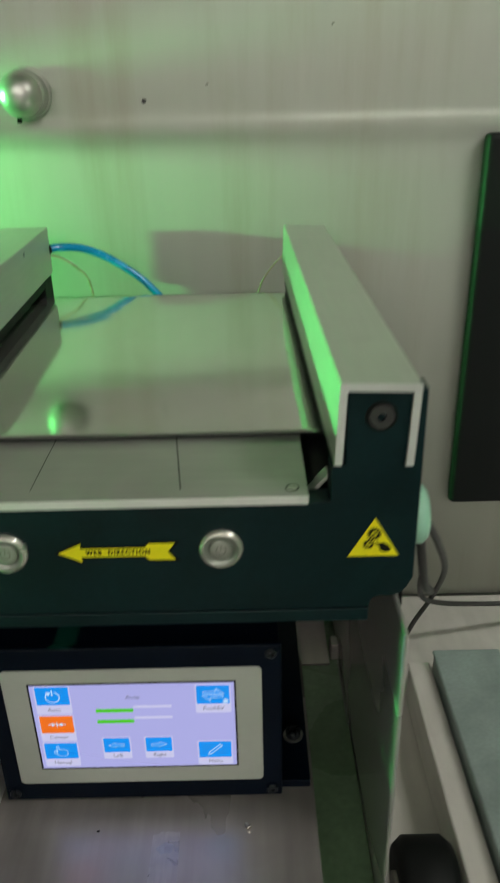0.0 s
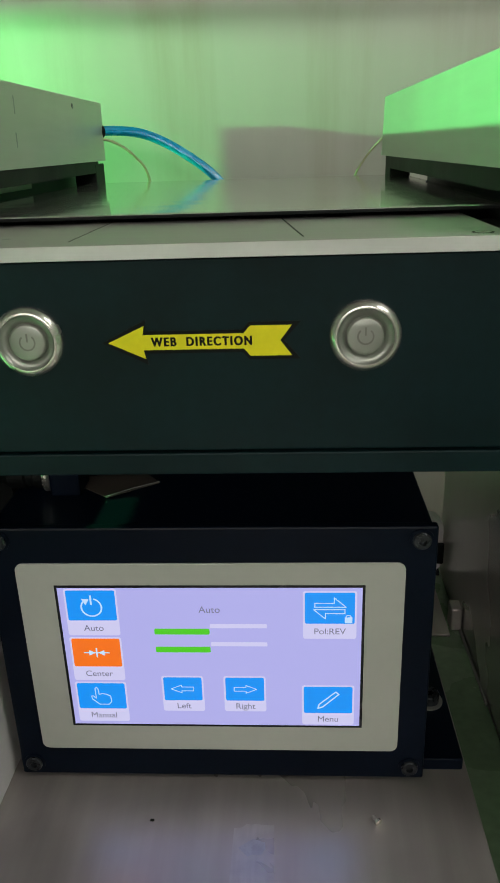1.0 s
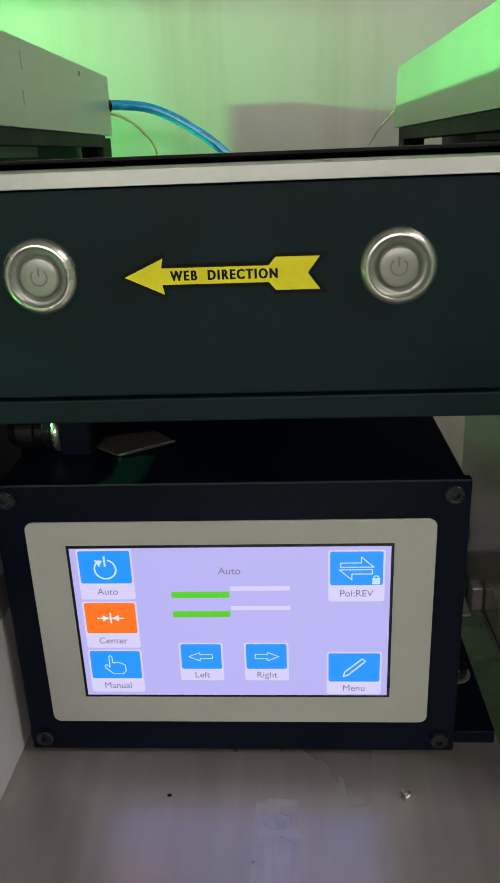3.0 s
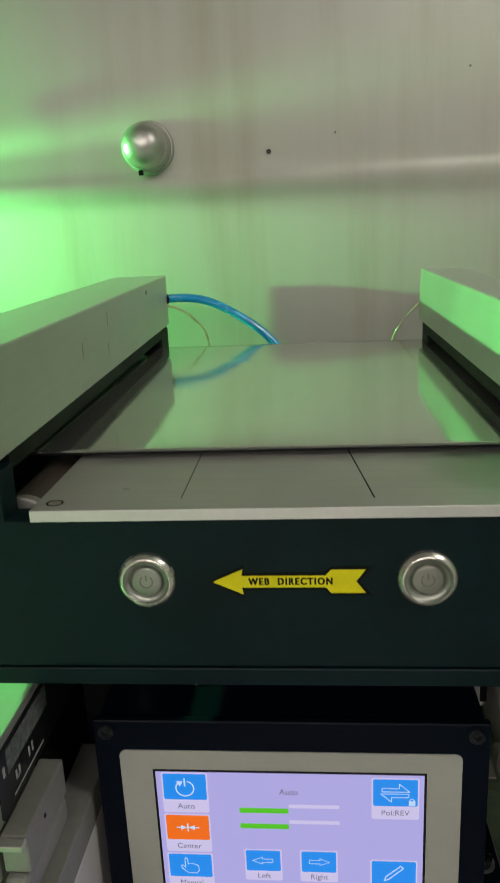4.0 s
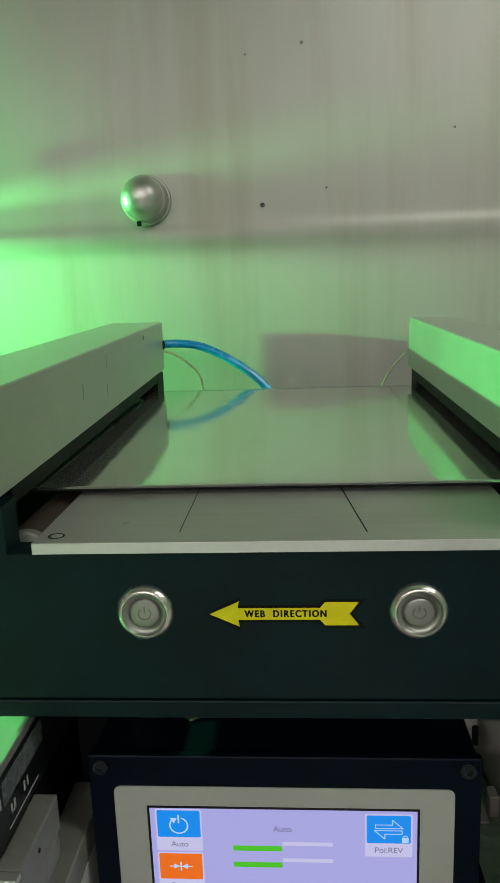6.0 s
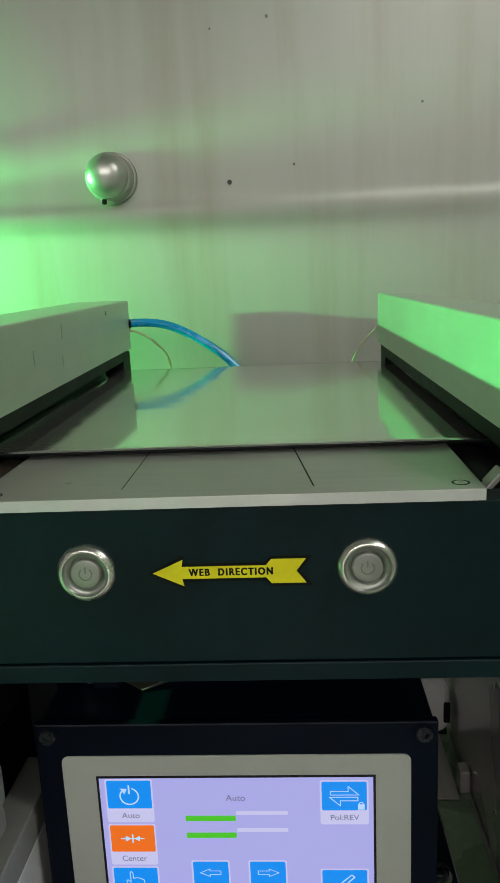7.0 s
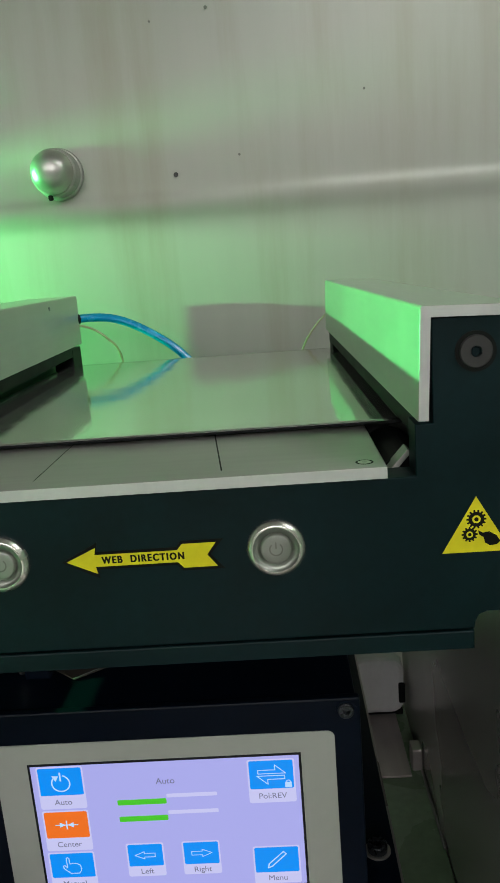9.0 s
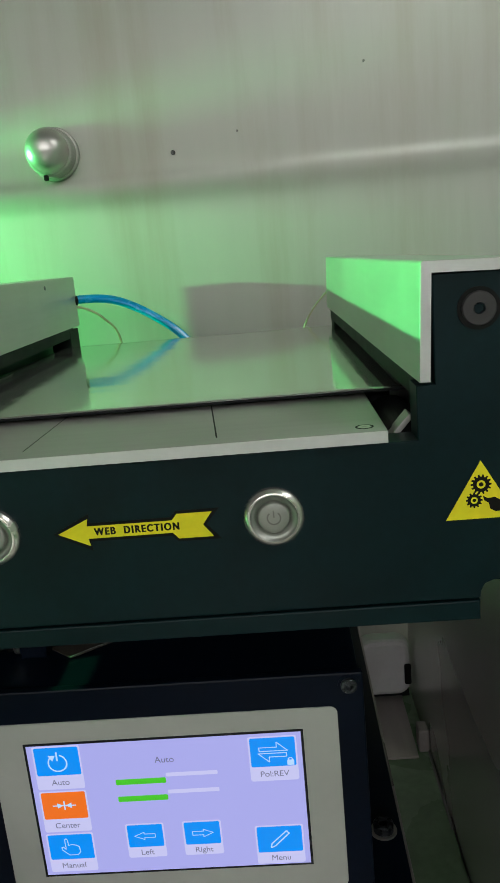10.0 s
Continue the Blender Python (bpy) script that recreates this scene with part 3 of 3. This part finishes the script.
for bx in (-0.0441, 0.0441):
    push_button(bx)
arrow_sticker()
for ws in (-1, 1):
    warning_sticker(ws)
edge_sensor()


def web_sheet():
    """The polished sheet between the rails, very slightly wavy."""
    bm = bmesh.new()
    nx, ny = 40, 60
    grid = []
    for j in range(ny + 1):
        y = 0.0520 + (0.3000 - 0.0520) * j / ny
        row = []
        for i in range(nx + 1):
            x = -0.0995 + 0.1940 * i / nx
            w = 0.00012 * noise.noise(Vector((x * 30, y * 16, 2.0))) + 0.00005 * noise.noise(Vector((x * 26, y * 75, 7.0)))
            row.append(bm.verts.new((x, y, 0.1866 + w)))
        grid.append(row)
    for j in range(ny):
        for i in range(nx):
            bm.faces.new((grid[j][i], grid[j][i + 1], grid[j + 1][i + 1], grid[j + 1][i]))
    r = bmesh.ops.extrude_face_region(bm, geom=bm.faces[:])
    for v in r["geom"]:
        if isinstance(v, bmesh.types.BMVert):
            v.co.z -= 0.00012
    bmesh.ops.recalc_face_normals(bm, faces=bm.faces[:])
    w = thing("web_sheet", "polished grey metal sheet lying between the rails", "metal sheet")
    part("sheet", bm, "sheet", w, smooth=False)
    for p in w.children:
        for f in p.data.polygons:
            f.use_smooth = abs(f.normal.z) > 0.9
    # Black strip puts the dark shadow line under the sheet's edge into colour.
    part("edge_gap_strip", block(-0.0990, 0.0940, 0.0517, 0.0545, 0.1856, 0.18652), "black_deep", w, "black strip darkening the gap under the front edge")
    part("support_bar", block(-0.09, 0.09, 0.0675, 0.082, 0.1632, 0.1860, 0.0005), "black_deep", w)
    part("support_bar", block(-0.09, 0.09, 0.285, 0.297, 0.1632, 0.1858, 0.001), "black_deep", w)


web_sheet()


def hoses():
    h = thing("air_hose", "bright blue plastic air hose bending over behind the sheet", "hose")
    part("tube", tube([(-0.104, 0.318, 0.2155), (-0.090, 0.331, 0.2172), (-0.069, 0.337, 0.2145), (-0.046, 0.338, 0.2035), (-0.0220, 0.338, 0.1850), (-0.007, 0.338, 0.160), (0.000, 0.338, 0.10)], 0.0030), "hose", h)
    part("fitting", lathe([(0, -0.006), (0.0042, -0.006), (0.0042, 0.002), (0.0034, 0.003), (0, 0.003)], pose(-0.0965, 0.3270, 0.2168, 0, 0, 140), 24), "black_deep", h)
    c = thing("thin_tube", "thin yellowed tube beside the blue hose", "tube")
    part("tube", tube([(-0.097, 0.326, 0.2130), (-0.087, 0.328, 0.2100), (-0.076, 0.330, 0.2020), (-0.068, 0.336, 0.1880), (-0.065, 0.338, 0.150)], 0.0009), "clear_hose", c)
    d = thing("thin_tube", "thin yellowed tube leaving the rail end", "tube")
    part("tube", tube([(0.090, 0.328, 0.2120), (0.083, 0.330, 0.2060), (0.074, 0.330, 0.1960), (0.066, 0.335, 0.180), (0.062, 0.335, 0.15)], 0.0007), "clear_hose", d)
    part("fitting", lathe([(0, -0.005), (0.0026, -0.005), (0.0026, 0.002), (0, 0.002)], pose(0.0880, 0.3290, 0.2130, 0, 0, -140), 20), "black_deep", d)
    k = thing("sensor_cable", "dark thin cable hanging beside the frame", "cable")
    part("sheath", tube([(0.131, 0.022, 0.150), (0.140, 0.040, 0.110), (0.160, 0.10, 0.060), (0.175, 0.18, 0.01), (0.200, 0.245, -0.060), (0.270, 0.29, -0.100), (0.42, 0.33, -0.130), (0.6, 0.34, -0.155)], 0.0022), "cable", k)
    part("sheath", tube([(0.131, 0.026, 0.160), (0.150, 0.060, 0.120), (0.185, 0.16, 0.03), (0.203, 0.25, -0.062), (0.190, 0.265, -0.110), (0.172, 0.25, -0.158)], 0.0020), "cable", k)


hoses()


# ---- the operator terminal ----
def terminal():
    t = thing("operator_terminal", "black operator terminal with a lit colour touch screen", "control terminal")
    fy = 0.0132
    part("housing", block(-0.0715, 0.0680, fy + 0.0032, 0.086, -0.0015, 0.0962, 0.0008), "black_box", t)
    part("front_plate", block(-0.0728, 0.0692, fy, fy + 0.0034, -0.0020, 0.0968, 0.0007), "black_box", t)
    for sx in (-0.0680, 0.0642):
        for sz in (0.0030, 0.0922):
            s = part("cap_screw", lathe([(0.0029, 0), (0.0029, 0.0010), (0.0025, 0.0014), (0.0013, 0.0014), (0.0012, 0.0003), (0, 0.0003)], pose(sx, fy, sz), 28), "screw", t)
            part("washer", lathe([(0.0038, 0), (0.0038, 0.0004), (0.0029, 0.0004)], pose(sx, fy, sz), 28), "black_box", s)
    part("foot", block(-0.0755, 0.0842, 0.0190, 0.240, -0.0039, 0.0012, 0.0005), "black_box", t)
    n = part("foot_screw", lathe([(0.0042, 0), (0.0042, 0.0030), (0.0037, 0.0036), (0.0020, 0.0036), (0.0019, 0.0012), (0, 0.0012)], pose(0.0768, 0.049, 0.0020, -90), 30), "screw", t, smooth=False)
    part("washer", lathe([(0.0055, 0), (0.0055, 0.0008), (0.003, 0.0008)], pose(0.0768, 0.049, 0.0012, -90), 30), "chrome_dull", n)
    fl = part("loose_film", prism([(-0.0375, 0.035), (-0.0215, 0.047), (-0.030, 0.058), (-0.056, 0.050)], 0.0003, pose(0, 0, 0.0970, -90)), "film", t, "loose brownish film on the housing")
    part("film_edge", tube([(-0.0377, 0.0348, 0.0974), (-0.030, 0.0406, 0.0976), (-0.0215, 0.0468, 0.0974)], 0.00014, 8, 3), "smear", fl)
    g = part("cable_gland", lathe([(0, 0), (0.0052, 0), (0.0056, 0.003), (0.0048, 0.0035), (0.0048, 0.006), (0.0056, 0.0065), (0.0056, 0.012), (0.0040, 0.0150), (0, 0.0150)], pose(-0.0600, 0.0430, 0.1030, 0, 0, -90), 28), "black_deep", t)
    part("lock_ring", lathe([(0.0040, -0.0025), (0.0062, -0.0025), (0.0066, -0.0018), (0.0066, -0.0004), (0.0060, 0), (0.0040, 0)], pose(-0.0600, 0.0430, 0.1030, 0, 0, -90), 36), "chrome", g, "bright metal ring", True)
    part("gland_socket", block(-0.0575, -0.0470, 0.0370, 0.0500, 0.0962, 0.1120, 0.001), "black_box", g)
    bz = part("bezel", prism(rounded(-0.0637, 0.0597, 0.0105, 0.0845, 0.0026), 0.0009, Matrix.Translation((0, fy - 0.0009, 0)), 0.00025), "bezel", t, "warm grey screen surround")
    x0, x1, z0, z1 = -0.0517, 0.0474, 0.0208, 0.0768
    part("screen_border", block(x0, x1, fy - 0.00105, fy - 0.0008, z0, z1), "scr_frame", bz, "thin black border")
    b = 0.0009
    scr = part("screen", block(x0 + b, x1 - b, fy - 0.00115, fy - 0.0010, z0 + b, z1 - b), "scr_bg", t, "lit lavender touch screen")
    W, H = x1 - x0, z1 - z0

    def px(u):
        return x0 + u * W

    def pz(v):
        return z1 - v * H

    def flat(name, u0, u1, v0, v1, layer, mat, r=0.0005, parent=scr):
        y = fy - 0.00115 - layer * 0.00004
        return part(name, prism(rounded(px(u0), px(u1), pz(v1), pz(v0), r, 3), 0.00002, Matrix.Translation((0, y, 0))), mat, parent)

    def drawn(name, outlines, layer, mat, parent):
        y = fy - 0.00115 - layer * 0.00004
        bm = union(*[prism([(px(u), pz(v)) for u, v in o], 0.00002, Matrix.Translation((0, y, 0))) for o in outlines])
        return part(name, bm, mat, parent)

    def ring(cu, cv, r, a0, a1, w):
        """A stroke along an arc; r in metres."""
        pts = [(px(cu) + r * math.sin(radians(a)), pz(cv) + r * math.cos(radians(a))) for a in range(a0, a1 + 1, 12)]
        return quads(pts, w)

    def line(pts, w):
        return quads([(px(u), pz(v)) for u, v in pts], w)

    def quads(pts, w):
        """Every stretch of a drawn line as a bar of its own, a little long at both ends."""
        out = []
        for a, b in zip(pts, pts[1:]):
            d = (Vector(b) - Vector(a)).normalized() * w * 0.35
            bar = stroke([(a[0] - d.x, a[1] - d.y), (b[0] + d.x, b[1] + d.y)], w)
            out.append([((x - x0) / W, (z1 - z) / H) for x, z in bar])
        return out

    y_text = fy - 0.00115 - 0.00014
    keys = [("Auto", 0.035, 0.196, 0.030, 0.232, 0.335, "scr_blue"), ("Center", 0.034, 0.196, 0.358, 0.556, 0.655, "scr_orange"), ("Manual", 0.032, 0.196, 0.678, 0.866, 0.962, "scr_blue"), ("Left", 0.330, 0.460, 0.632, 0.800, 0.880, "scr_blue"), ("Right", 0.540, 0.670, 0.632, 0.800, 0.880, "scr_blue"), ("Pol:REV", 0.808, 0.968, 0.046, 0.252, 0.355, "scr_blue"), ("Menu", 0.803, 0.966, 0.695, 0.888, 0.975, "scr_blue")]
    for word, u0, u1, v0, v1, v2, mat in keys:
        k = flat("key", u0 - 0.006, u1 + 0.006, v0 - 0.010, v2, 1, "scr_tile", 0.0008)
        tagged(k, "pale screen key with coloured icon field")
        flat("icon_field", u0, u1, v0, v1, 2, mat, 0.0006, k)
        part("caption", letters(word, px((u0 + u1) / 2), y_text, pz((v1 + v2) / 2 + 0.002), 0.0032), "scr_text", k)
        cu, cv = (u0 + u1) / 2, (v0 + v1) / 2
        if word == "Auto":
            o = ring(cu, cv + 0.012, 0.0033, 20, 312, 0.0005) + line([(cu, cv - 0.065), (cu, cv - 0.008)], 0.0006) + [[(cu - 0.032, cv - 0.045), (cu - 0.006, cv - 0.042), (cu - 0.018, cv - 0.002)]]
        elif word == "Center":
            o = line([(cu - 0.042, cv), (cu + 0.042, cv)], 0.0004) + line([(cu, cv - 0.03), (cu, cv + 0.03)], 0.0005) + [[(cu - 0.026, cv - 0.02), (cu - 0.004, cv), (cu - 0.026, cv + 0.02)], [(cu + 0.026, cv - 0.02), (cu + 0.026, cv + 0.02), (cu + 0.004, cv)]]
        elif word == "Manual":
            o = line([(cu - 0.020, cv + 0.010), (cu - 0.021, cv - 0.055), (cu - 0.016, cv - 0.064), (cu - 0.011, cv - 0.055), (cu - 0.009, cv - 0.012), (cu + 0.004, cv - 0.018), (cu + 0.018, cv - 0.012), (cu + 0.030, cv), (cu + 0.032, cv + 0.040), (cu + 0.022, cv + 0.062), (cu - 0.010, cv + 0.062), (cu - 0.034, cv + 0.022), (cu - 0.036, cv + 0.002), (cu - 0.029, cv), (cu - 0.020, cv + 0.018)], 0.0003)
        elif word in ("Left", "Right"):
            q = 1 if word == "Left" else -1
            o = line([(cu - q * 0.040, cv), (cu - q * 0.004, cv - 0.028), (cu - q * 0.004, cv - 0.014), (cu + q * 0.036, cv - 0.014), (cu + q * 0.036, cv + 0.014), (cu - q * 0.004, cv + 0.014), (cu - q * 0.004, cv + 0.028), (cu - q * 0.040, cv)], 0.00026)
        elif word == "Pol:REV":
            up = [(-0.048, -0.034), (0.014, -0.034), (0.014, -0.070), (0.052, -0.008), (-0.048, -0.008), (-0.048, -0.034)]
            o = line([(cu + a, cv + b) for a, b in up], 0.0003) + line([(cu - a, cv - b) for a, b in up], 0.0003)
            o.append([(cu + 0.048, cv + 0.060), (cu + 0.072, cv + 0.060), (cu + 0.072, cv + 0.098), (cu + 0.048, cv + 0.098)])
            o += ring(cu + 0.060, cv + 0.060, 0.0008, -90, 90, 0.0003)
        else:
            o = line([(cu - 0.034, cv + 0.062), (cu - 0.030, cv + 0.032), (cu + 0.026, cv - 0.060), (cu + 0.036, cv - 0.042), (cu - 0.018, cv + 0.050), (cu - 0.034, cv + 0.062)], 0.00045)
        drawn("icon", o, 3, "scr_white", k)
    part("title", letters("Auto", px(0.500), y_text, pz(0.160), 0.0034), "scr_text", scr)
    for v in (0.308, 0.433):
        flat("bar_track", 0.499, 0.685, v - 0.052, v - 0.024, 1, "scr_tile", 0.0003)
        flat("bar_fill", 0.315, 0.497, v - 0.020, v + 0.020, 2, "scr_green", 0.0005)


terminal()


# ---- the actuator beside the terminal ----
def actuator():
    a = thing("linear_actuator", "silver aluminium linear actuator with a black name plate", "actuator")
    X, F = -0.0900, -0.0350
    part("body", block(-0.145, X, F, 0.120, 0.0885, 0.1153, 0.0006), "alu", a, "satin aluminium body")
    part("end_cover", block(-0.1435, X - 0.0025, F - 0.0022, F - 0.0002, 0.0900, 0.1125, 0.0010), "alu_plate", a)
    for x in (-0.1405, X - 0.0050):
        for z in (0.0925, 0.1100):
            part("cover_screw", lathe([(0.0022, 0), (0.0022, 0.0012), (0.0018, 0.0018), (0.0009, 0.0019), (0, 0.0012)], pose(x, F - 0.0022, z), 24), "chrome", a)
    plate = [(-0.0290, 0.0905), (-0.0272, 0.0890), (0.0700, 0.0890), (0.0700, 0.1125), (-0.0272, 0.1125), (-0.0290, 0.1110)]
    lab = part("name_plate", prism(plate, 0.0004, pose(X, 0, 0, 0, 0, 90) @ Matrix.Translation((0, -0.0004, 0))), "plate_label", a, "black name plate with unreadable print")

    def on_side(name, y0, y1, z0, z1, mat):
        part(name, block(X + 0.0004, X + 0.0006, y0, y1, z0, z1), mat, lab)
    on_side("print_field", -0.0215, 0.0150, 0.1020, 0.1105, "label_grey")
    on_side("print_bar", -0.0250, -0.0236, 0.1030, 0.1065, "label_white")
    for y0, y1 in ((-0.0165, -0.0155), (-0.0140, -0.0128), (-0.0050, -0.0040), (-0.0020, -0.0010)):
        on_side("print_bar", y0, y1, 0.0955, 0.0990, "label_white")
    on_side("print_bar", -0.0165, -0.0128, 0.0955, 0.0962, "label_white")
    on_side("print_bar", -0.0190, 0.0080, 0.0918, 0.0923, "label_white")
    b = thing("actuator_bracket", "pale grey cast bracket below the actuator", "bracket")
    part("side_block", block(-0.0899, -0.0812, -0.0330, 0.0030, 0.0745, 0.0884, 0.0008), "grey_cast", b)
    part("pin_hole", lathe([(0.0008, 0), (0.0008, 0.0002), (0, 0.0001)], pose(-0.0811, -0.0180, 0.0830, 0, 0, 90), 14), "ink", b)
    part("flange", block(-0.147, -0.0812, -0.0370, -0.0331, 0.0862, 0.0884, 0.0004), "alu", b, "aluminium mounting flange")
    part("rounded_base", block(-0.0900, -0.0815, -0.0365, 0.004, 0.0622, 0.0742, 0.0035, 4), "grey_cast", b)
    part("foot", block(-0.145, -0.0915, -0.036, 0.006, -0.0039, 0.0666, 0.002), "grey_cast", b)
    part("upright", block(-0.145, -0.0915, -0.033, 0.003, 0.0700, 0.0884, 0.001), "grey_cast", b)
    # Shield added so that no green light leaks past the bracket.
    part("light_stop_block", block(-0.145, -0.0912, 0.0070, 0.120, -0.0039, 0.0882, 0.001), "black_deep", b, "added black block stopping green light behind the bracket")
    w = thing("guard_bar", "pale painted metal bar beside the terminal", "bar")
    part("bar", block(-0.0890, -0.0770, -0.300, 0.0445, -0.0039, 0.0485, 0.0006), "white_paint", w)
    # Bar's top gets a darker grey in place of the shade on it.
    part("shaded_top", block(-0.0895, -0.0768, -0.300, 0.0450, 0.0487, 0.0620, 0.0006), "grey_cast", w)


actuator()


def work_light():
    w = thing("work_light", "white tube work light hanging on two rods", "work light")
    m = look((0.85, -0.35, 1.03), (0.55, 0.39, 0.02)) @ pose(0, 0, 0, -90)
    part("housing", prism(rounded(-0.29, 0.29, -0.055, 0.055, 0.01), 0.03, m @ Matrix.Translation((0, -0.042, 0)), 0.002), "hall_paint", w)
    part("diffuser", prism(rounded(-0.26, 0.26, -0.042, 0.042, 0.01), 0.006, m @ Matrix.Translation((0, -0.0105, 0)), 0.001), "white_lamp", w)
    for dx in (-0.15, 0.15):
        p = m @ Vector((dx, -0.03, 0))
        part("rod", tube([(p.x, p.y, p.z + 0.02), (p.x, p.y, 1.5), (p.x, p.y, 2.0)], 0.004, 10, 2), "alu", w)


def signal_lamp():
    s = thing("signal_lamp", "green glowing signal lamp on a grey post", "signal lamp")
    m = look(LAMP_AT, LAMP_TO) @ pose(0, 0, 0, -90)
    part("lens", prism(rounded(-0.026, 0.026, -0.0024, 0.0024, 0.001), 0.008, m @ Matrix.Translation((0, -0.0105, 0)), 0.002), "green_lamp", s)
    part("back_shell", prism(rounded(-0.034, 0.034, -0.018, 0.018, 0.006), 0.020, m @ Matrix.Translation((0, -0.031, 0)), 0.002), "grey_cast", s)
    # Unseen blockers added to dim the green on the crease and upper wall.
    part("light_trim_plate", prism(rounded(-0.090, 0.090, 0.0027, 0.0045, 0.0006), 0.050, m @ Matrix.Translation((0, -0.030, 0)), 0.0002), "black", s, "added black plate trimming the lamp's upward light")
    part("band_blocker", prism(rounded(-0.160, 0.160, -0.0026, 0.0045, 0.0006), 0.0012, m @ Matrix.Translation((0, 0.0450, 0)), 0.0002), "black", s, "added black strip shading a band of the wall")
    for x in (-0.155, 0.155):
        part("blocker_arm", prism(rounded(x - 0.002, x + 0.002, -0.0024, 0.0040, 0.0005), 0.065, m @ Matrix.Translation((0, -0.0205, 0)), 0.0002), "black", s)
    part("blocker_bridge", prism(rounded(-0.157, 0.157, -0.012, 0.012, 0.002), 0.003, m @ Matrix.Translation((0, -0.0340, 0)), 0.0004), "black", s)
    n = look(SIDE_AT, SIDE_TO) @ pose(0, 0, 0, -90)
    part("side_lens", prism(rounded(-0.006, 0.006, -0.006, 0.006, 0.003), 0.006, n @ Matrix.Translation((0, -0.0085, 0)), 0.001), "green_lamp", s, "small round green lens")
    part("side_shell", prism(rounded(-0.010, 0.010, -0.010, 0.010, 0.004), 0.018, n @ Matrix.Translation((0, -0.027, 0)), 0.001), "grey_cast", s)
    part("arm", tube([(-1.040, 0.335, 0.241), (-0.88, 0.22, 0.262), (-0.660, 0.060, 0.280)], 0.005, 10, 4), "alu", s)
    part("post", block(-0.667, -0.651, 0.056, 0.074, -0.95, 0.289, 0.003), "alu", s)


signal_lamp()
work_light()
hall()
back_wall()
wall_knob()
dark_panel()
deck()
base_plate()
rear_blocker()
gap_blocker()
side_channel()
side_plate()
